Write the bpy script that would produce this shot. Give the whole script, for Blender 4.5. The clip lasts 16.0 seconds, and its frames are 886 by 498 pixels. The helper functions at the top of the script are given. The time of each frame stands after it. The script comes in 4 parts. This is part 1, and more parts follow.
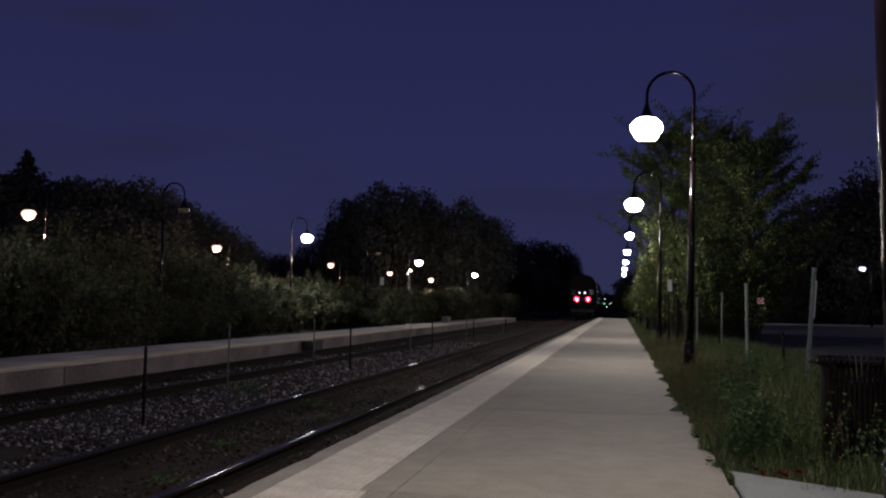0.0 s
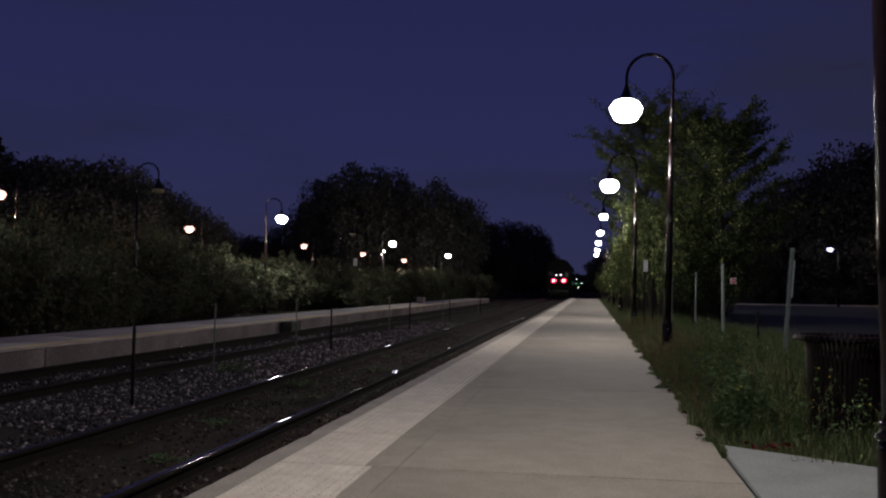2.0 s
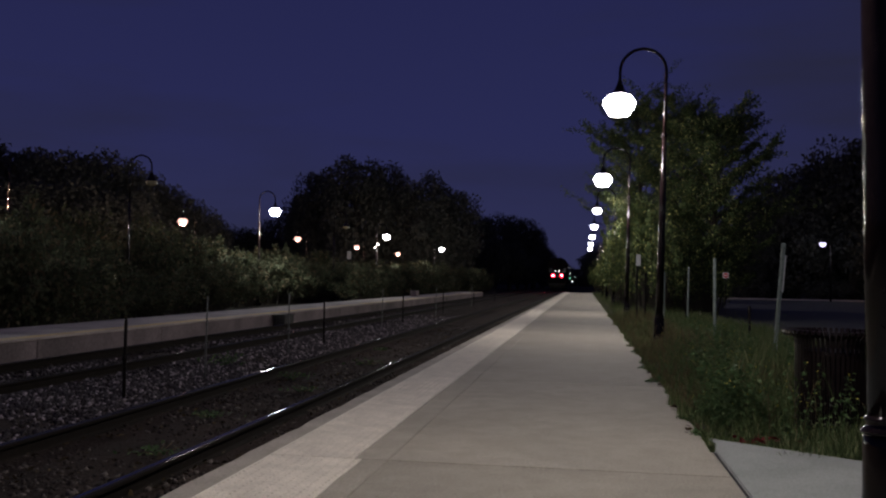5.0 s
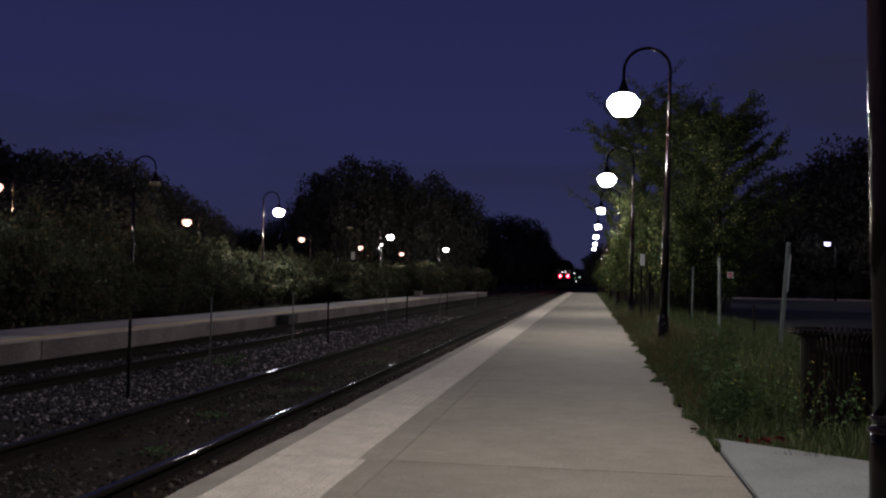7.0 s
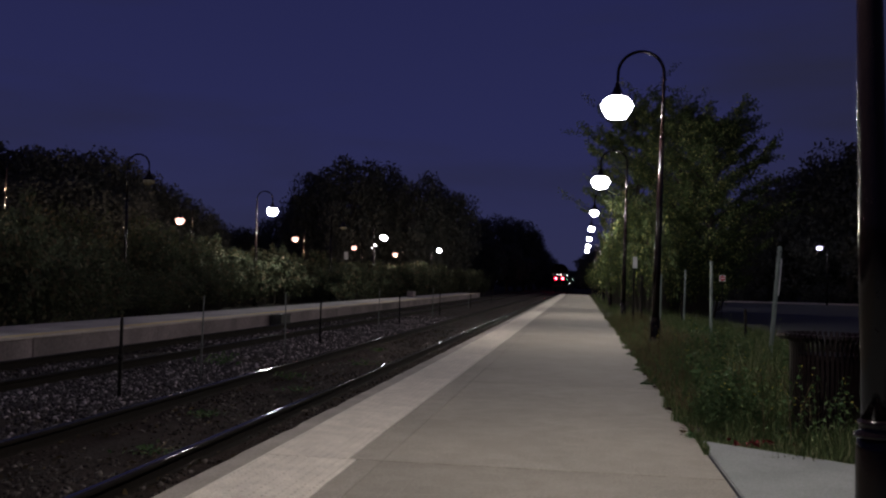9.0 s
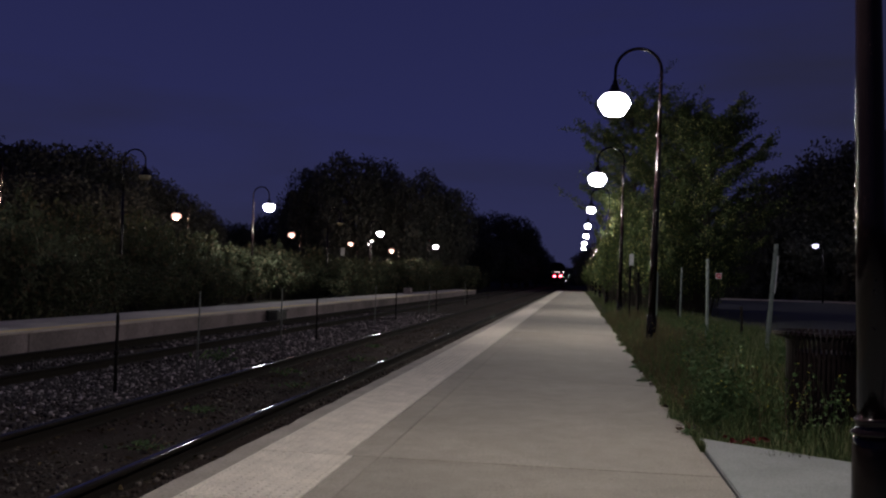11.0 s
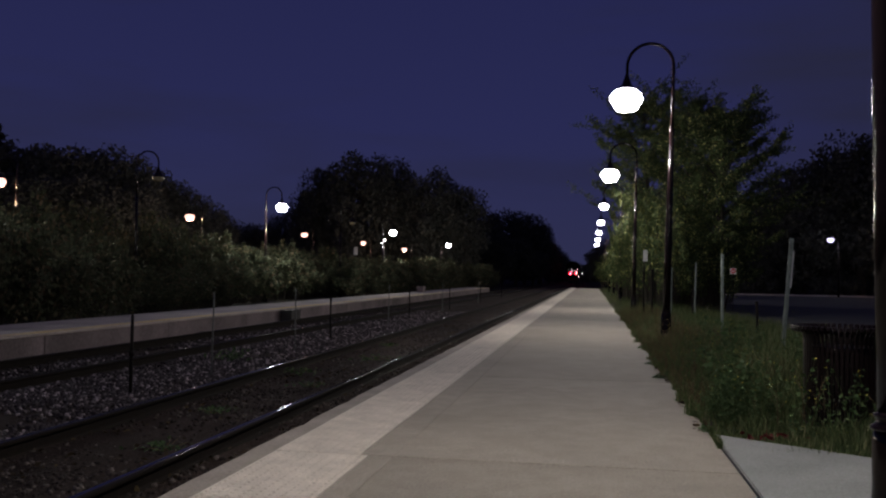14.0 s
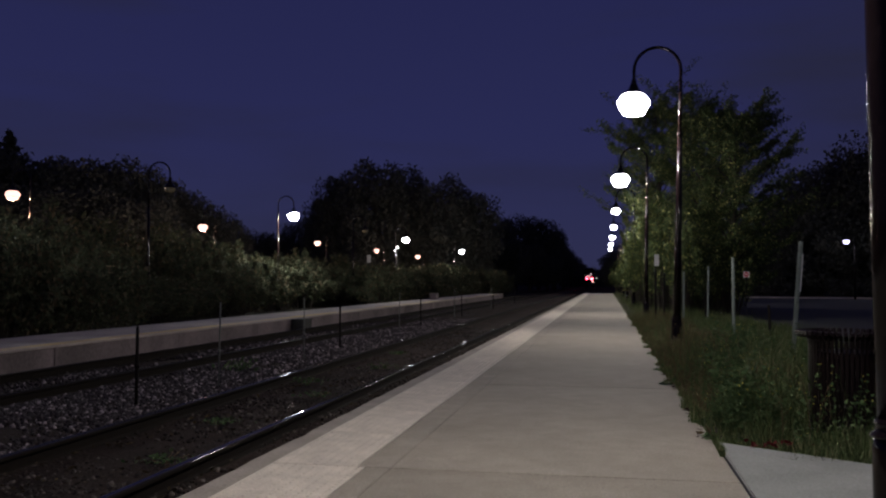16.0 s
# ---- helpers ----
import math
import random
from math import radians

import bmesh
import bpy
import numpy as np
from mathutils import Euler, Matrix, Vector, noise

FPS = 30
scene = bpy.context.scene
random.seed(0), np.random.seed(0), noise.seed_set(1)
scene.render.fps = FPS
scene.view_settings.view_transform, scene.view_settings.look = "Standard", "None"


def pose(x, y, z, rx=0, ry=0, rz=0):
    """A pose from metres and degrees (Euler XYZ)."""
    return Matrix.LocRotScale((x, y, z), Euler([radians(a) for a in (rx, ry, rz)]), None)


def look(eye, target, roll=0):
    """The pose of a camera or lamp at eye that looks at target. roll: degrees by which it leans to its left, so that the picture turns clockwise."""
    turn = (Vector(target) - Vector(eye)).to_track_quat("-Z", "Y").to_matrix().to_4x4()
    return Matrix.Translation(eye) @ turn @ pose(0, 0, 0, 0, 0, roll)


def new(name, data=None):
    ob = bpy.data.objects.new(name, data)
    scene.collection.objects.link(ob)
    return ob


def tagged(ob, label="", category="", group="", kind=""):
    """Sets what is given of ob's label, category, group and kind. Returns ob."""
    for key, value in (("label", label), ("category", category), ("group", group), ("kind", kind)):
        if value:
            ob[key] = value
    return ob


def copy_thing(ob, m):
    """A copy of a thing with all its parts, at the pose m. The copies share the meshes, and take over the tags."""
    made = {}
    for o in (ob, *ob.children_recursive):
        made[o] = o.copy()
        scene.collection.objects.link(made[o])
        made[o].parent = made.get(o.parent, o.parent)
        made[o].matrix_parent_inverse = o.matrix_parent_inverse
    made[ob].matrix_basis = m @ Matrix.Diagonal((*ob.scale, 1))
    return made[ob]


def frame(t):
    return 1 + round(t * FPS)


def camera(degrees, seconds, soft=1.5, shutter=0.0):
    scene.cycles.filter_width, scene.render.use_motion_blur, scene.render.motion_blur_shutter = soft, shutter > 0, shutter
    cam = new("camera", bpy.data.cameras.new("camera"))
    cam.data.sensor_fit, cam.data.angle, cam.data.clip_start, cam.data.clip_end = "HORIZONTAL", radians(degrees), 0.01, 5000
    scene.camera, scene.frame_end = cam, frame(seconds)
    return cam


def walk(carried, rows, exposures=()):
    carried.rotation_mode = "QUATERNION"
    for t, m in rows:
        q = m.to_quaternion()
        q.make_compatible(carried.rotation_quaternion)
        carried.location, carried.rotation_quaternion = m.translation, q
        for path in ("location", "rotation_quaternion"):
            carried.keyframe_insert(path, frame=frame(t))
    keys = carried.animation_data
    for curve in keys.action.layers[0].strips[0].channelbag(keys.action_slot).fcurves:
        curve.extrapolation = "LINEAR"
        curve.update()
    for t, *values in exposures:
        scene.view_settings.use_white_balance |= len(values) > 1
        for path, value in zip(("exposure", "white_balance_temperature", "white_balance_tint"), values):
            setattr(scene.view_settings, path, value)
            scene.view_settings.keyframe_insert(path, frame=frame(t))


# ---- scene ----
cam = camera(52.1, 16.0, soft=2.2)

PATH = [
    (0, (0.154, 0.183, 1.164), (-0.229, 2.143, 1.286), 0.9),
    (0.5, (0.088, 0.145, 1.16), (-0.304, 2.103, 1.281), 1.7),
    (1, (-0.016, 0.068, 1.146), (-0.397, 2.029, 1.249), 1.7),
    (1.5, (-0.036, 0.059, 1.143), (-0.375, 2.028, 1.218), 0.9),
    (2, (-0.025, 0.058, 1.148), (-0.346, 2.031, 1.229), 0.8),
    (2.5, (0.002, 0.047, 1.149), (-0.333, 2.018, 1.229), 0.9),
    (3, (0.004, 0.039, 1.151), (-0.324, 2.01, 1.225), 1.2),
    (3.5, (0.005, 0.046, 1.15), (-0.308, 2.02, 1.217), 1.2),
    (4, (0.003, 0.044, 1.151), (-0.302, 2.02, 1.218), 1.3),
    (6.5, (-0.001, 0.052, 1.15), (-0.315, 2.026, 1.216), 0.5),
    (7, (-0.003, 0.06, 1.148), (-0.319, 2.033, 1.215), 0.9),
    (7.5, (-0.001, 0.045, 1.15), (-0.319, 2.019, 1.219), 1.5),
    (8, (0.003, 0.046, 1.149), (-0.309, 2.021, 1.217), 1.6),
    (8.5, (0.008, 0.048, 1.15), (-0.301, 2.022, 1.219), 1.4),
    (9, (0.011, 0.038, 1.152), (-0.291, 2.014, 1.221), 1.4),
    (11.5, (0.004, 0.047, 1.15), (-0.29, 2.025, 1.209), 1.6),
    (12, (0.007, 0.043, 1.148), (-0.289, 2.02, 1.206), 1.3),
    (12.5, (0.007, 0.045, 1.15), (-0.292, 2.022, 1.209), 1.0),
    (13, (-0.006, 0.036, 1.153), (-0.315, 2.011, 1.213), 1.4),
    (13.5, (-0.004, 0.043, 1.15), (-0.324, 2.016, 1.21), 1.3),
    (14, (-0.001, 0.072, 1.15), (-0.323, 2.045, 1.207), 1.0),
    (14.5, (-0.002, 0.099, 1.153), (-0.317, 2.073, 1.215), 1.3),
    (15, (0.012, 0.132, 1.156), (-0.307, 2.105, 1.224), 0.9),
    (15.5, (0.053, 0.122, 1.164), (-0.289, 2.091, 1.242), 0.4),
    (16, (0.113, 0.132, 1.17), (-0.24, 2.099, 1.241), 0.3),
]
walk(cam, [(t, look(eye, target, roll)) for t, eye, target, roll in PATH])

# ---- sky and lamps' strengths ----
LAMP_W, LEFT_W, WARM_W = 475.0, 900.0, 800.0
world = bpy.data.worlds.new("dusk")
scene.world = world
world.use_nodes = True
_n, _l = world.node_tree.nodes, world.node_tree.links
_bg = _n["Background"]
_tc = _n.new("ShaderNodeTexCoord")
_sep = _n.new("ShaderNodeSeparateXYZ")
_ramp = _n.new("ShaderNodeValToRGB")
_ramp.color_ramp.elements[0].position, _ramp.color_ramp.elements[0].color = 0.0, (0.0270, 0.0285, 0.074, 1)
_ramp.color_ramp.elements[1].position, _ramp.color_ramp.elements[1].color = 0.6, (0.0104, 0.0115, 0.057, 1)
_e = _ramp.color_ramp.elements.new(0.16)
_e.color = (0.0210, 0.0230, 0.083, 1)
_noise = _n.new("ShaderNodeTexNoise")
_noise.inputs["Scale"].default_value, _noise.inputs["Detail"].default_value = 2.6, 5
_cr = _n.new("ShaderNodeValToRGB")
_cr.color_ramp.elements[0].position, _cr.color_ramp.elements[1].position = 0.46, 0.72
_mix = _n.new("ShaderNodeMix")
_mix.data_type = "RGBA"
_mix.inputs["B"].default_value = (0.0190, 0.0195, 0.042, 1)
_l.new(_tc.outputs["Generated"], _sep.inputs[0])
_l.new(_sep.outputs["Z"], _ramp.inputs[0])
_flat = _n.new("ShaderNodeMapping")
_flat.inputs["Scale"].default_value = (1.0, 1.0, 5.5)
_flat.inputs["Rotation"].default_value = (0.0, 0.12, 0.0)
_l.new(_tc.outputs["Generated"], _flat.inputs["Vector"])
_l.new(_flat.outputs[0], _noise.inputs["Vector"])
_l.new(_noise.outputs["Fac"], _cr.inputs[0])
_east = _n.new("ShaderNodeMapRange")
_east.inputs["From Min"].default_value, _east.inputs["From Max"].default_value = 0.08, 0.42
_east.inputs["To Max"].default_value = 0.8
_sum = _n.new("ShaderNodeMath")
_sum.operation, _sum.use_clamp = "ADD", True
_half = _n.new("ShaderNodeMath")
_half.operation, _half.inputs[1].default_value = "MULTIPLY", 0.6
_l.new(_sep.outputs["X"], _east.inputs["Value"])
_l.new(_cr.outputs[0], _half.inputs[0])
_l.new(_half.outputs[0], _sum.inputs[0])
_l.new(_east.outputs[0], _sum.inputs[1])
_l.new(_sum.outputs[0], _mix.inputs["Factor"])
_l.new(_ramp.outputs[0], _mix.inputs["A"])
_l.new(_mix.outputs["Result"], _bg.inputs["Color"])
_bg.inputs["Strength"].default_value = 1.0
scene.view_settings.exposure = 0.0


# ---- materials ----
def mat(name, base, rough=0.8, metal=0.0, dark=0.6, scale=3.0, fine=40.0, bump=0.15, depth=0.01, rand=0.0, coat=0.0, tint=None, spread=0.12, gloss=0.5, grit=0.0):
    """Two scales of tone, a fine relief and, for pieces, a tone of each object's own."""
    m = bpy.data.materials.new(name)
    m.use_nodes = True
    n, l = m.node_tree.nodes, m.node_tree.links
    b = n["Principled BSDF"]
    tc = n.new("ShaderNodeTexCoord")
    big, small = n.new("ShaderNodeTexNoise"), n.new("ShaderNodeTexNoise")
    big.inputs["Scale"].default_value, big.inputs["Detail"].default_value = scale, 6
    small.inputs["Scale"].default_value, small.inputs["Detail"].default_value = fine, 4
    for q in (big, small):
        l.new(tc.outputs["Object"], q.inputs["Vector"])
    ramp = n.new("ShaderNodeValToRGB")
    ramp.color_ramp.elements[0].position, ramp.color_ramp.elements[1].position = 0.32, 0.68
    low = tint or tuple(c * dark for c in base)
    ramp.color_ramp.elements[0].color, ramp.color_ramp.elements[1].color = (*low, 1), (*base, 1)
    l.new(big.outputs["Fac"], ramp.inputs[0])
    grain = n.new("ShaderNodeMapRange")
    grain.inputs["From Min"].default_value, grain.inputs["From Max"].default_value = 0.25, 0.75
    grain.inputs["To Min"].default_value, grain.inputs["To Max"].default_value = 0.72, 1.24
    l.new(small.outputs["Fac"], grain.inputs["Value"])
    mul = n.new("ShaderNodeVectorMath")
    mul.operation = "SCALE"
    l.new(ramp.outputs[0], mul.inputs[0])
    last = grain.outputs[0]
    if rand:
        info, rr, mm = n.new("ShaderNodeObjectInfo"), n.new("ShaderNodeMapRange"), n.new("ShaderNodeMath")
        rr.inputs["To Min"].default_value, rr.inputs["To Max"].default_value = 1 - rand, 1 + rand
        l.new(info.outputs["Random"], rr.inputs["Value"])
        mm.operation = "MULTIPLY"
        l.new(rr.outputs[0], mm.inputs[0]), l.new(last, mm.inputs[1])
        last = mm.outputs[0]
    if grit:
        # exposed sand and small dark aggregate, and soft stains some hand-widths across
        for size, low, high, span in ((190.0, 0.40, 0.60, 0.30), (5.0, 0.38, 0.62, 0.09)):
            sand, band, both = n.new("ShaderNodeTexNoise"), n.new("ShaderNodeMapRange"), n.new("ShaderNodeMath")
            sand.inputs["Scale"].default_value, sand.inputs["Detail"].default_value = size, 3
            band.inputs["From Min"].default_value, band.inputs["From Max"].default_value = low, high
            band.inputs["To Min"].default_value, band.inputs["To Max"].default_value = 1 - span * grit, 1 + 0.7 * span * grit
            l.new(tc.outputs["Object"], sand.inputs["Vector"]), l.new(sand.outputs["Fac"], band.inputs["Value"])
            both.operation = "MULTIPLY"
            l.new(last, both.inputs[0]), l.new(band.outputs[0], both.inputs[1])
            last = both.outputs[0]
    l.new(last, mul.inputs["Scale"])
    l.new(mul.outputs[0], b.inputs["Base Color"])
    rg = n.new("ShaderNodeMapRange")
    rg.inputs["To Min"].default_value, rg.inputs["To Max"].default_value = max(0.03, rough - spread), min(1, rough + spread)
    l.new(big.outputs["Fac"], rg.inputs["Value"]), l.new(rg.outputs[0], b.inputs["Roughness"])
    b.inputs["Metallic"].default_value, b.inputs["Coat Weight"].default_value = metal, coat
    b.inputs["Specular IOR Level"].default_value = gloss
    bp = n.new("ShaderNodeBump")
    bp.inputs["Strength"].default_value, bp.inputs["Distance"].default_value = bump, depth
    l.new(small.outputs["Fac"], bp.inputs["Height"]), l.new(bp.outputs[0], b.inputs["Normal"])
    return m


def leaf_mat(name, green, other, share=0.5):
    """Leaves: each takes its own tone between two colours, and lets some light through."""
    m = bpy.data.materials.new(name)
    m.use_nodes = True
    n, l = m.node_tree.nodes, m.node_tree.links
    b, out = n["Principled BSDF"], n["Material Output"]
    geo, ramp = n.new("ShaderNodeNewGeometry"), n.new("ShaderNodeValToRGB")
    ramp.color_ramp.elements[0].color, ramp.color_ramp.elements[1].color = (*[c * 0.55 for c in green], 1), (*other, 1)
    e = ramp.color_ramp.elements.new(share)
    e.color = (*green, 1)
    l.new(geo.outputs["Random Per Island"], ramp.inputs[0])
    l.new(ramp.outputs[0], b.inputs["Base Color"])
    b.inputs["Roughness"].default_value, b.inputs["Specular IOR Level"].default_value = 0.75, 0.15
    tr, mix = n.new("ShaderNodeBsdfTranslucent"), n.new("ShaderNodeMixShader")
    l.new(ramp.outputs[0], tr.inputs["Color"])
    mix.inputs[0].default_value = 0.3
    l.new(b.outputs[0], mix.inputs[1]), l.new(tr.outputs[0], mix.inputs[2]), l.new(mix.outputs[0], out.inputs["Surface"])
    return m


def glow(name, color, strength):
    m = bpy.data.materials.new(name)
    m.use_nodes = True
    b = m.node_tree.nodes["Principled BSDF"]
    b.inputs["Base Color"].default_value = (*[min(1, c) for c in color], 1)
    b.inputs["Emission Color"].default_value, b.inputs["Emission Strength"].default_value = (*color, 1), strength
    b.inputs["Roughness"].default_value = 0.3
    return m


CONCRETE = mat("platform_concrete", (0.312, 0.275, 0.230), 0.85, dark=0.76, scale=0.9, fine=55, bump=0.45, depth=0.006, rand=0.09, grit=0.8)
EDGE = mat("edge_concrete", (0.33, 0.29, 0.25), 0.88, dark=0.7, scale=2.5, fine=45, bump=0.35, depth=0.006)
TACTILE = mat("tactile_tile", (0.70, 0.63, 0.54), 0.75, dark=0.78, scale=2.6, fine=60, bump=0.3, depth=0.004, rand=0.06, grit=0.6)
SLAB = mat("pale_slab", (0.240, 0.247, 0.242), 0.88, dark=0.78, scale=2.2, fine=70, bump=0.3, depth=0.004)
# stains, plus the upright face's shade against the deck, put into the colour
STAINED_SHADED = mat("stained_shaded_concrete", (0.235, 0.186, 0.192), 0.92, dark=0.45, scale=0.9, fine=18, bump=0.4, depth=0.01, rand=0.2)
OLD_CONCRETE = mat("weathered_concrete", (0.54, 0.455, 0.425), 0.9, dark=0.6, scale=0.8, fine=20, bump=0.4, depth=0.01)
YELLOW = mat("faded_yellow", (0.72, 0.50, 0.15), 0.85, tint=(0.60, 0.52, 0.42), scale=0.22, fine=30)
JOINT = mat("joint_filler", (0.014, 0.012, 0.010), 0.95)
BED = mat("ballast_bed", (0.054, 0.040, 0.035), 0.95, gloss=0.05, dark=0.45, scale=1.3, fine=28, bump=0.9, depth=0.05)
TIE = mat("tarred_tie", (0.020, 0.016, 0.014), 0.9, gloss=0.08, dark=0.5, scale=6, fine=50, bump=0.5, rand=0.25)
RUST = mat("rail_rust", (0.014, 0.010, 0.008), 0.85, gloss=0.1, metal=0.0, dark=0.5, scale=9, fine=70)
RAIL_TOP = mat("rail_running_face", (0.24, 0.23, 0.235), 0.07, spread=0.012, metal=1.0, dark=0.8, scale=5, fine=60, bump=0.03, depth=0.001)
RAIL_WORN = mat("rail_worn_steel", (0.018, 0.014, 0.014), 0.75, metal=0.0, gloss=0.05, dark=0.6, scale=6, fine=60, bump=0.03, depth=0.001, spread=0.04)
SOIL = mat("dark_soil", (0.040, 0.033, 0.024), 0.95, gloss=0.1, dark=0.5, scale=0.7, fine=15, bump=0.8, depth=0.05)
ASPHALT = mat("lot_asphalt", (0.062, 0.062, 0.066), 0.85, dark=0.7, scale=0.4, fine=35, bump=0.3, depth=0.01)
PAINTED = mat("dark_brown_enamel", (0.010, 0.006, 0.006), 0.16, spread=0.03, gloss=0.27, dark=0.7, scale=5, fine=50, bump=0.05, depth=0.002, coat=0.0)
BLACK_STEEL = mat("black_coated_steel", (0.010, 0.006, 0.006), 0.34, gloss=0.20, dark=0.6, scale=10, fine=60, bump=0.05)
GALV = mat("galvanised_post", (0.27, 0.32, 0.30), 0.6, metal=0.35, dark=0.7, scale=9, fine=60)
DARK_POST = mat("dark_steel_post", (0.014, 0.011, 0.011), 0.75, gloss=0.15, dark=0.6, scale=12, fine=60)
PALE_POST = mat("pale_plastic_post", (0.17, 0.175, 0.17), 0.7, dark=0.6, scale=12, fine=60)
BARK = mat("bark", (0.042, 0.033, 0.026), 0.95, dark=0.5, scale=5, fine=25, bump=0.9, depth=0.03)
WHITE_PLATE = mat("white_sign_sheet", (0.60, 0.60, 0.62), 0.5, dark=0.85, scale=6)
RED_PLATE = mat("red_sign_sheet", (0.50, 0.05, 0.06), 0.5, dark=0.8, scale=6)
TRAIN_STEEL = mat("dark_train_paint", (0.008, 0.007, 0.008), 0.8, metal=0.0, gloss=0.05, dark=0.7, scale=1.5, fine=25)
TRAIN_DARK = mat("train_underframe", (0.025, 0.024, 0.023), 0.75, dark=0.6, scale=4)
TRAIN_GLASS = mat("train_window_glass", (0.012, 0.013, 0.016), 0.08, dark=0.9)
GLASS_OFF = mat("unlit_lamp_bowl", (0.30, 0.25, 0.17), 0.25, dark=0.8, scale=8)
LIT_COOL = glow("lit_lamp_bowl", (0.97, 0.93, 1.0), 26.0)
LIT_WARM = glow("lit_warm_lamp_bowl", (1.0, 0.55, 0.46), 2.0)
LIT_BLUE = glow("lit_bluish_lamp", (0.74, 0.68, 1.0), 2.2)
RED_GLOW = glow("red_marker_bulb", (1.0, 0.05, 0.09), 170.0)
# lens colour that also draws the red halo round the bulb
RED_HALO = glow("red_lens_and_halo", (1.0, 0.015, 0.05), 3.0)
WHITE_GLOW = glow("white_lamp_lens", (0.95, 0.85, 0.85), 4.5)
GREEN_GLOW = glow("green_signal_lens", (0.25, 1.0, 0.55), 2.6)
SIGNAL_GLOW = glow("pale_signal_lens", (0.75, 0.95, 0.85), 4.0)
HEDGE_LEAF = leaf_mat("hedge_leaves", (0.082, 0.091, 0.054), (0.150, 0.106, 0.068), 0.73)
TREE_LEAF = leaf_mat("tree_leaves", (0.080, 0.112, 0.044), (0.31, 0.30, 0.11), 0.80)
# lifted towards grey: the haze over the far dark is in the leaf colour
FAR_LEAF = leaf_mat("hazy_distant_leaves", (0.084, 0.084, 0.078), (0.112, 0.106, 0.092), 0.7)
GRASS = leaf_mat("weed_blades", (0.100, 0.138, 0.054), (0.27, 0.25, 0.14), 0.76)
DRY = leaf_mat("dry_grass_blades", (0.13, 0.095, 0.055), (0.20, 0.16, 0.08), 0.6)
WEED = leaf_mat("weed_leaves", (0.082, 0.138, 0.056), (0.16, 0.21, 0.10), 0.72)
STONE = leaf_mat("ballast_stone", (0.046, 0.037, 0.041), (0.38, 0.315, 0.335), 0.76)
STONE.node_tree.nodes["Mix Shader"].inputs[0].default_value = 0.0
STONE_DARK = leaf_mat("oily_stone", (0.040, 0.031, 0.028), (0.13, 0.11, 0.10), 0.75)
STONE_DARK.node_tree.nodes["Mix Shader"].inputs[0].default_value = 0.0
LITTER = leaf_mat("dead_leaves", (0.060, 0.045, 0.030), (0.11, 0.08, 0.04), 0.7)
PETAL = mat("yellow_petals", (0.70, 0.62, 0.10), 0.7)
RED_LEAF = leaf_mat("fallen_red_leaves", (0.13, 0.018, 0.020), (0.20, 0.04, 0.03), 0.6)


# ---- mesh helpers ----
def mesh_of(name, verts, faces, material, smooth=False):
    me = bpy.data.meshes.new(name)
    me.from_pydata([tuple(v) for v in verts], [], faces)
    me.materials.append(material)
    if smooth:
        me.polygons.foreach_set("use_smooth", [True] * len(me.polygons))
    me.update()
    return me


def quads_mesh(name, co, per, material):
    """A mesh of many loose faces with per corners each, from an array of corners."""
    co = np.asarray(co, dtype=np.float32).reshape(-1, 3)
    nf = len(co) // per
    me = bpy.data.meshes.new(name)
    me.vertices.add(len(co)), me.loops.add(len(co)), me.polygons.add(nf)
    me.vertices.foreach_set("co", co.ravel())
    me.loops.foreach_set("vertex_index", np.arange(len(co), dtype=np.int32))
    me.polygons.foreach_set("loop_start", np.arange(0, len(co), per, dtype=np.int32))
    me.materials.append(material)
    me.update(calc_edges=True)
    me.validate()
    return me


def part(name, data, material=None, parent=None, label="", m=None):
    """Links a bmesh or a mesh as one object under a thing or under a part."""
    if isinstance(data, bmesh.types.BMesh):
        me = bpy.data.meshes.new(name)
        data.to_mesh(me)
        data.free()
        me.materials.append(material)
    else:
        me = data
    ob = new(name, me)
    ob.parent = parent
    if m is not None:
        ob.matrix_basis = m
    return tagged(ob, label)


def thing(name, label, category, m=None, group="", kind=""):
    ob = new(name)
    ob.empty_display_size = 0.1
    if m is not None:
        ob.matrix_basis = m
    return tagged(ob, label, category, group, kind)


def box(x0, x1, y0, y1, z0, z1, bevel=0.0, seg=1):
    bm = bmesh.new()
    bmesh.ops.create_cube(bm, size=1)
    for v in bm.verts:
        v.co = Vector((x0 if v.co.x < 0 else x1, y0 if v.co.y < 0 else y1, z0 if v.co.z < 0 else z1))
    if bevel:
        bmesh.ops.bevel(bm, geom=list(bm.edges), offset=bevel, segments=seg, affect="EDGES", profile=0.5)
    return bm


def lathe(profile, sides=20, smooth=True):
    """A turned shape from (radius, height) pairs, round the z axis."""
    bm = bmesh.new()
    rings = [[bm.verts.new((r * math.cos(2 * math.pi * i / sides), r * math.sin(2 * math.pi * i / sides), z)) for i in range(sides)] for r, z in profile]
    for a, b in zip(rings, rings[1:]):
        for i in range(sides):
            bm.faces.new((a[i], a[(i + 1) % sides], b[(i + 1) % sides], b[i])).smooth = smooth
    bm.faces.new(list(reversed(rings[0])))
    bm.faces.new(rings[-1])
    return bm


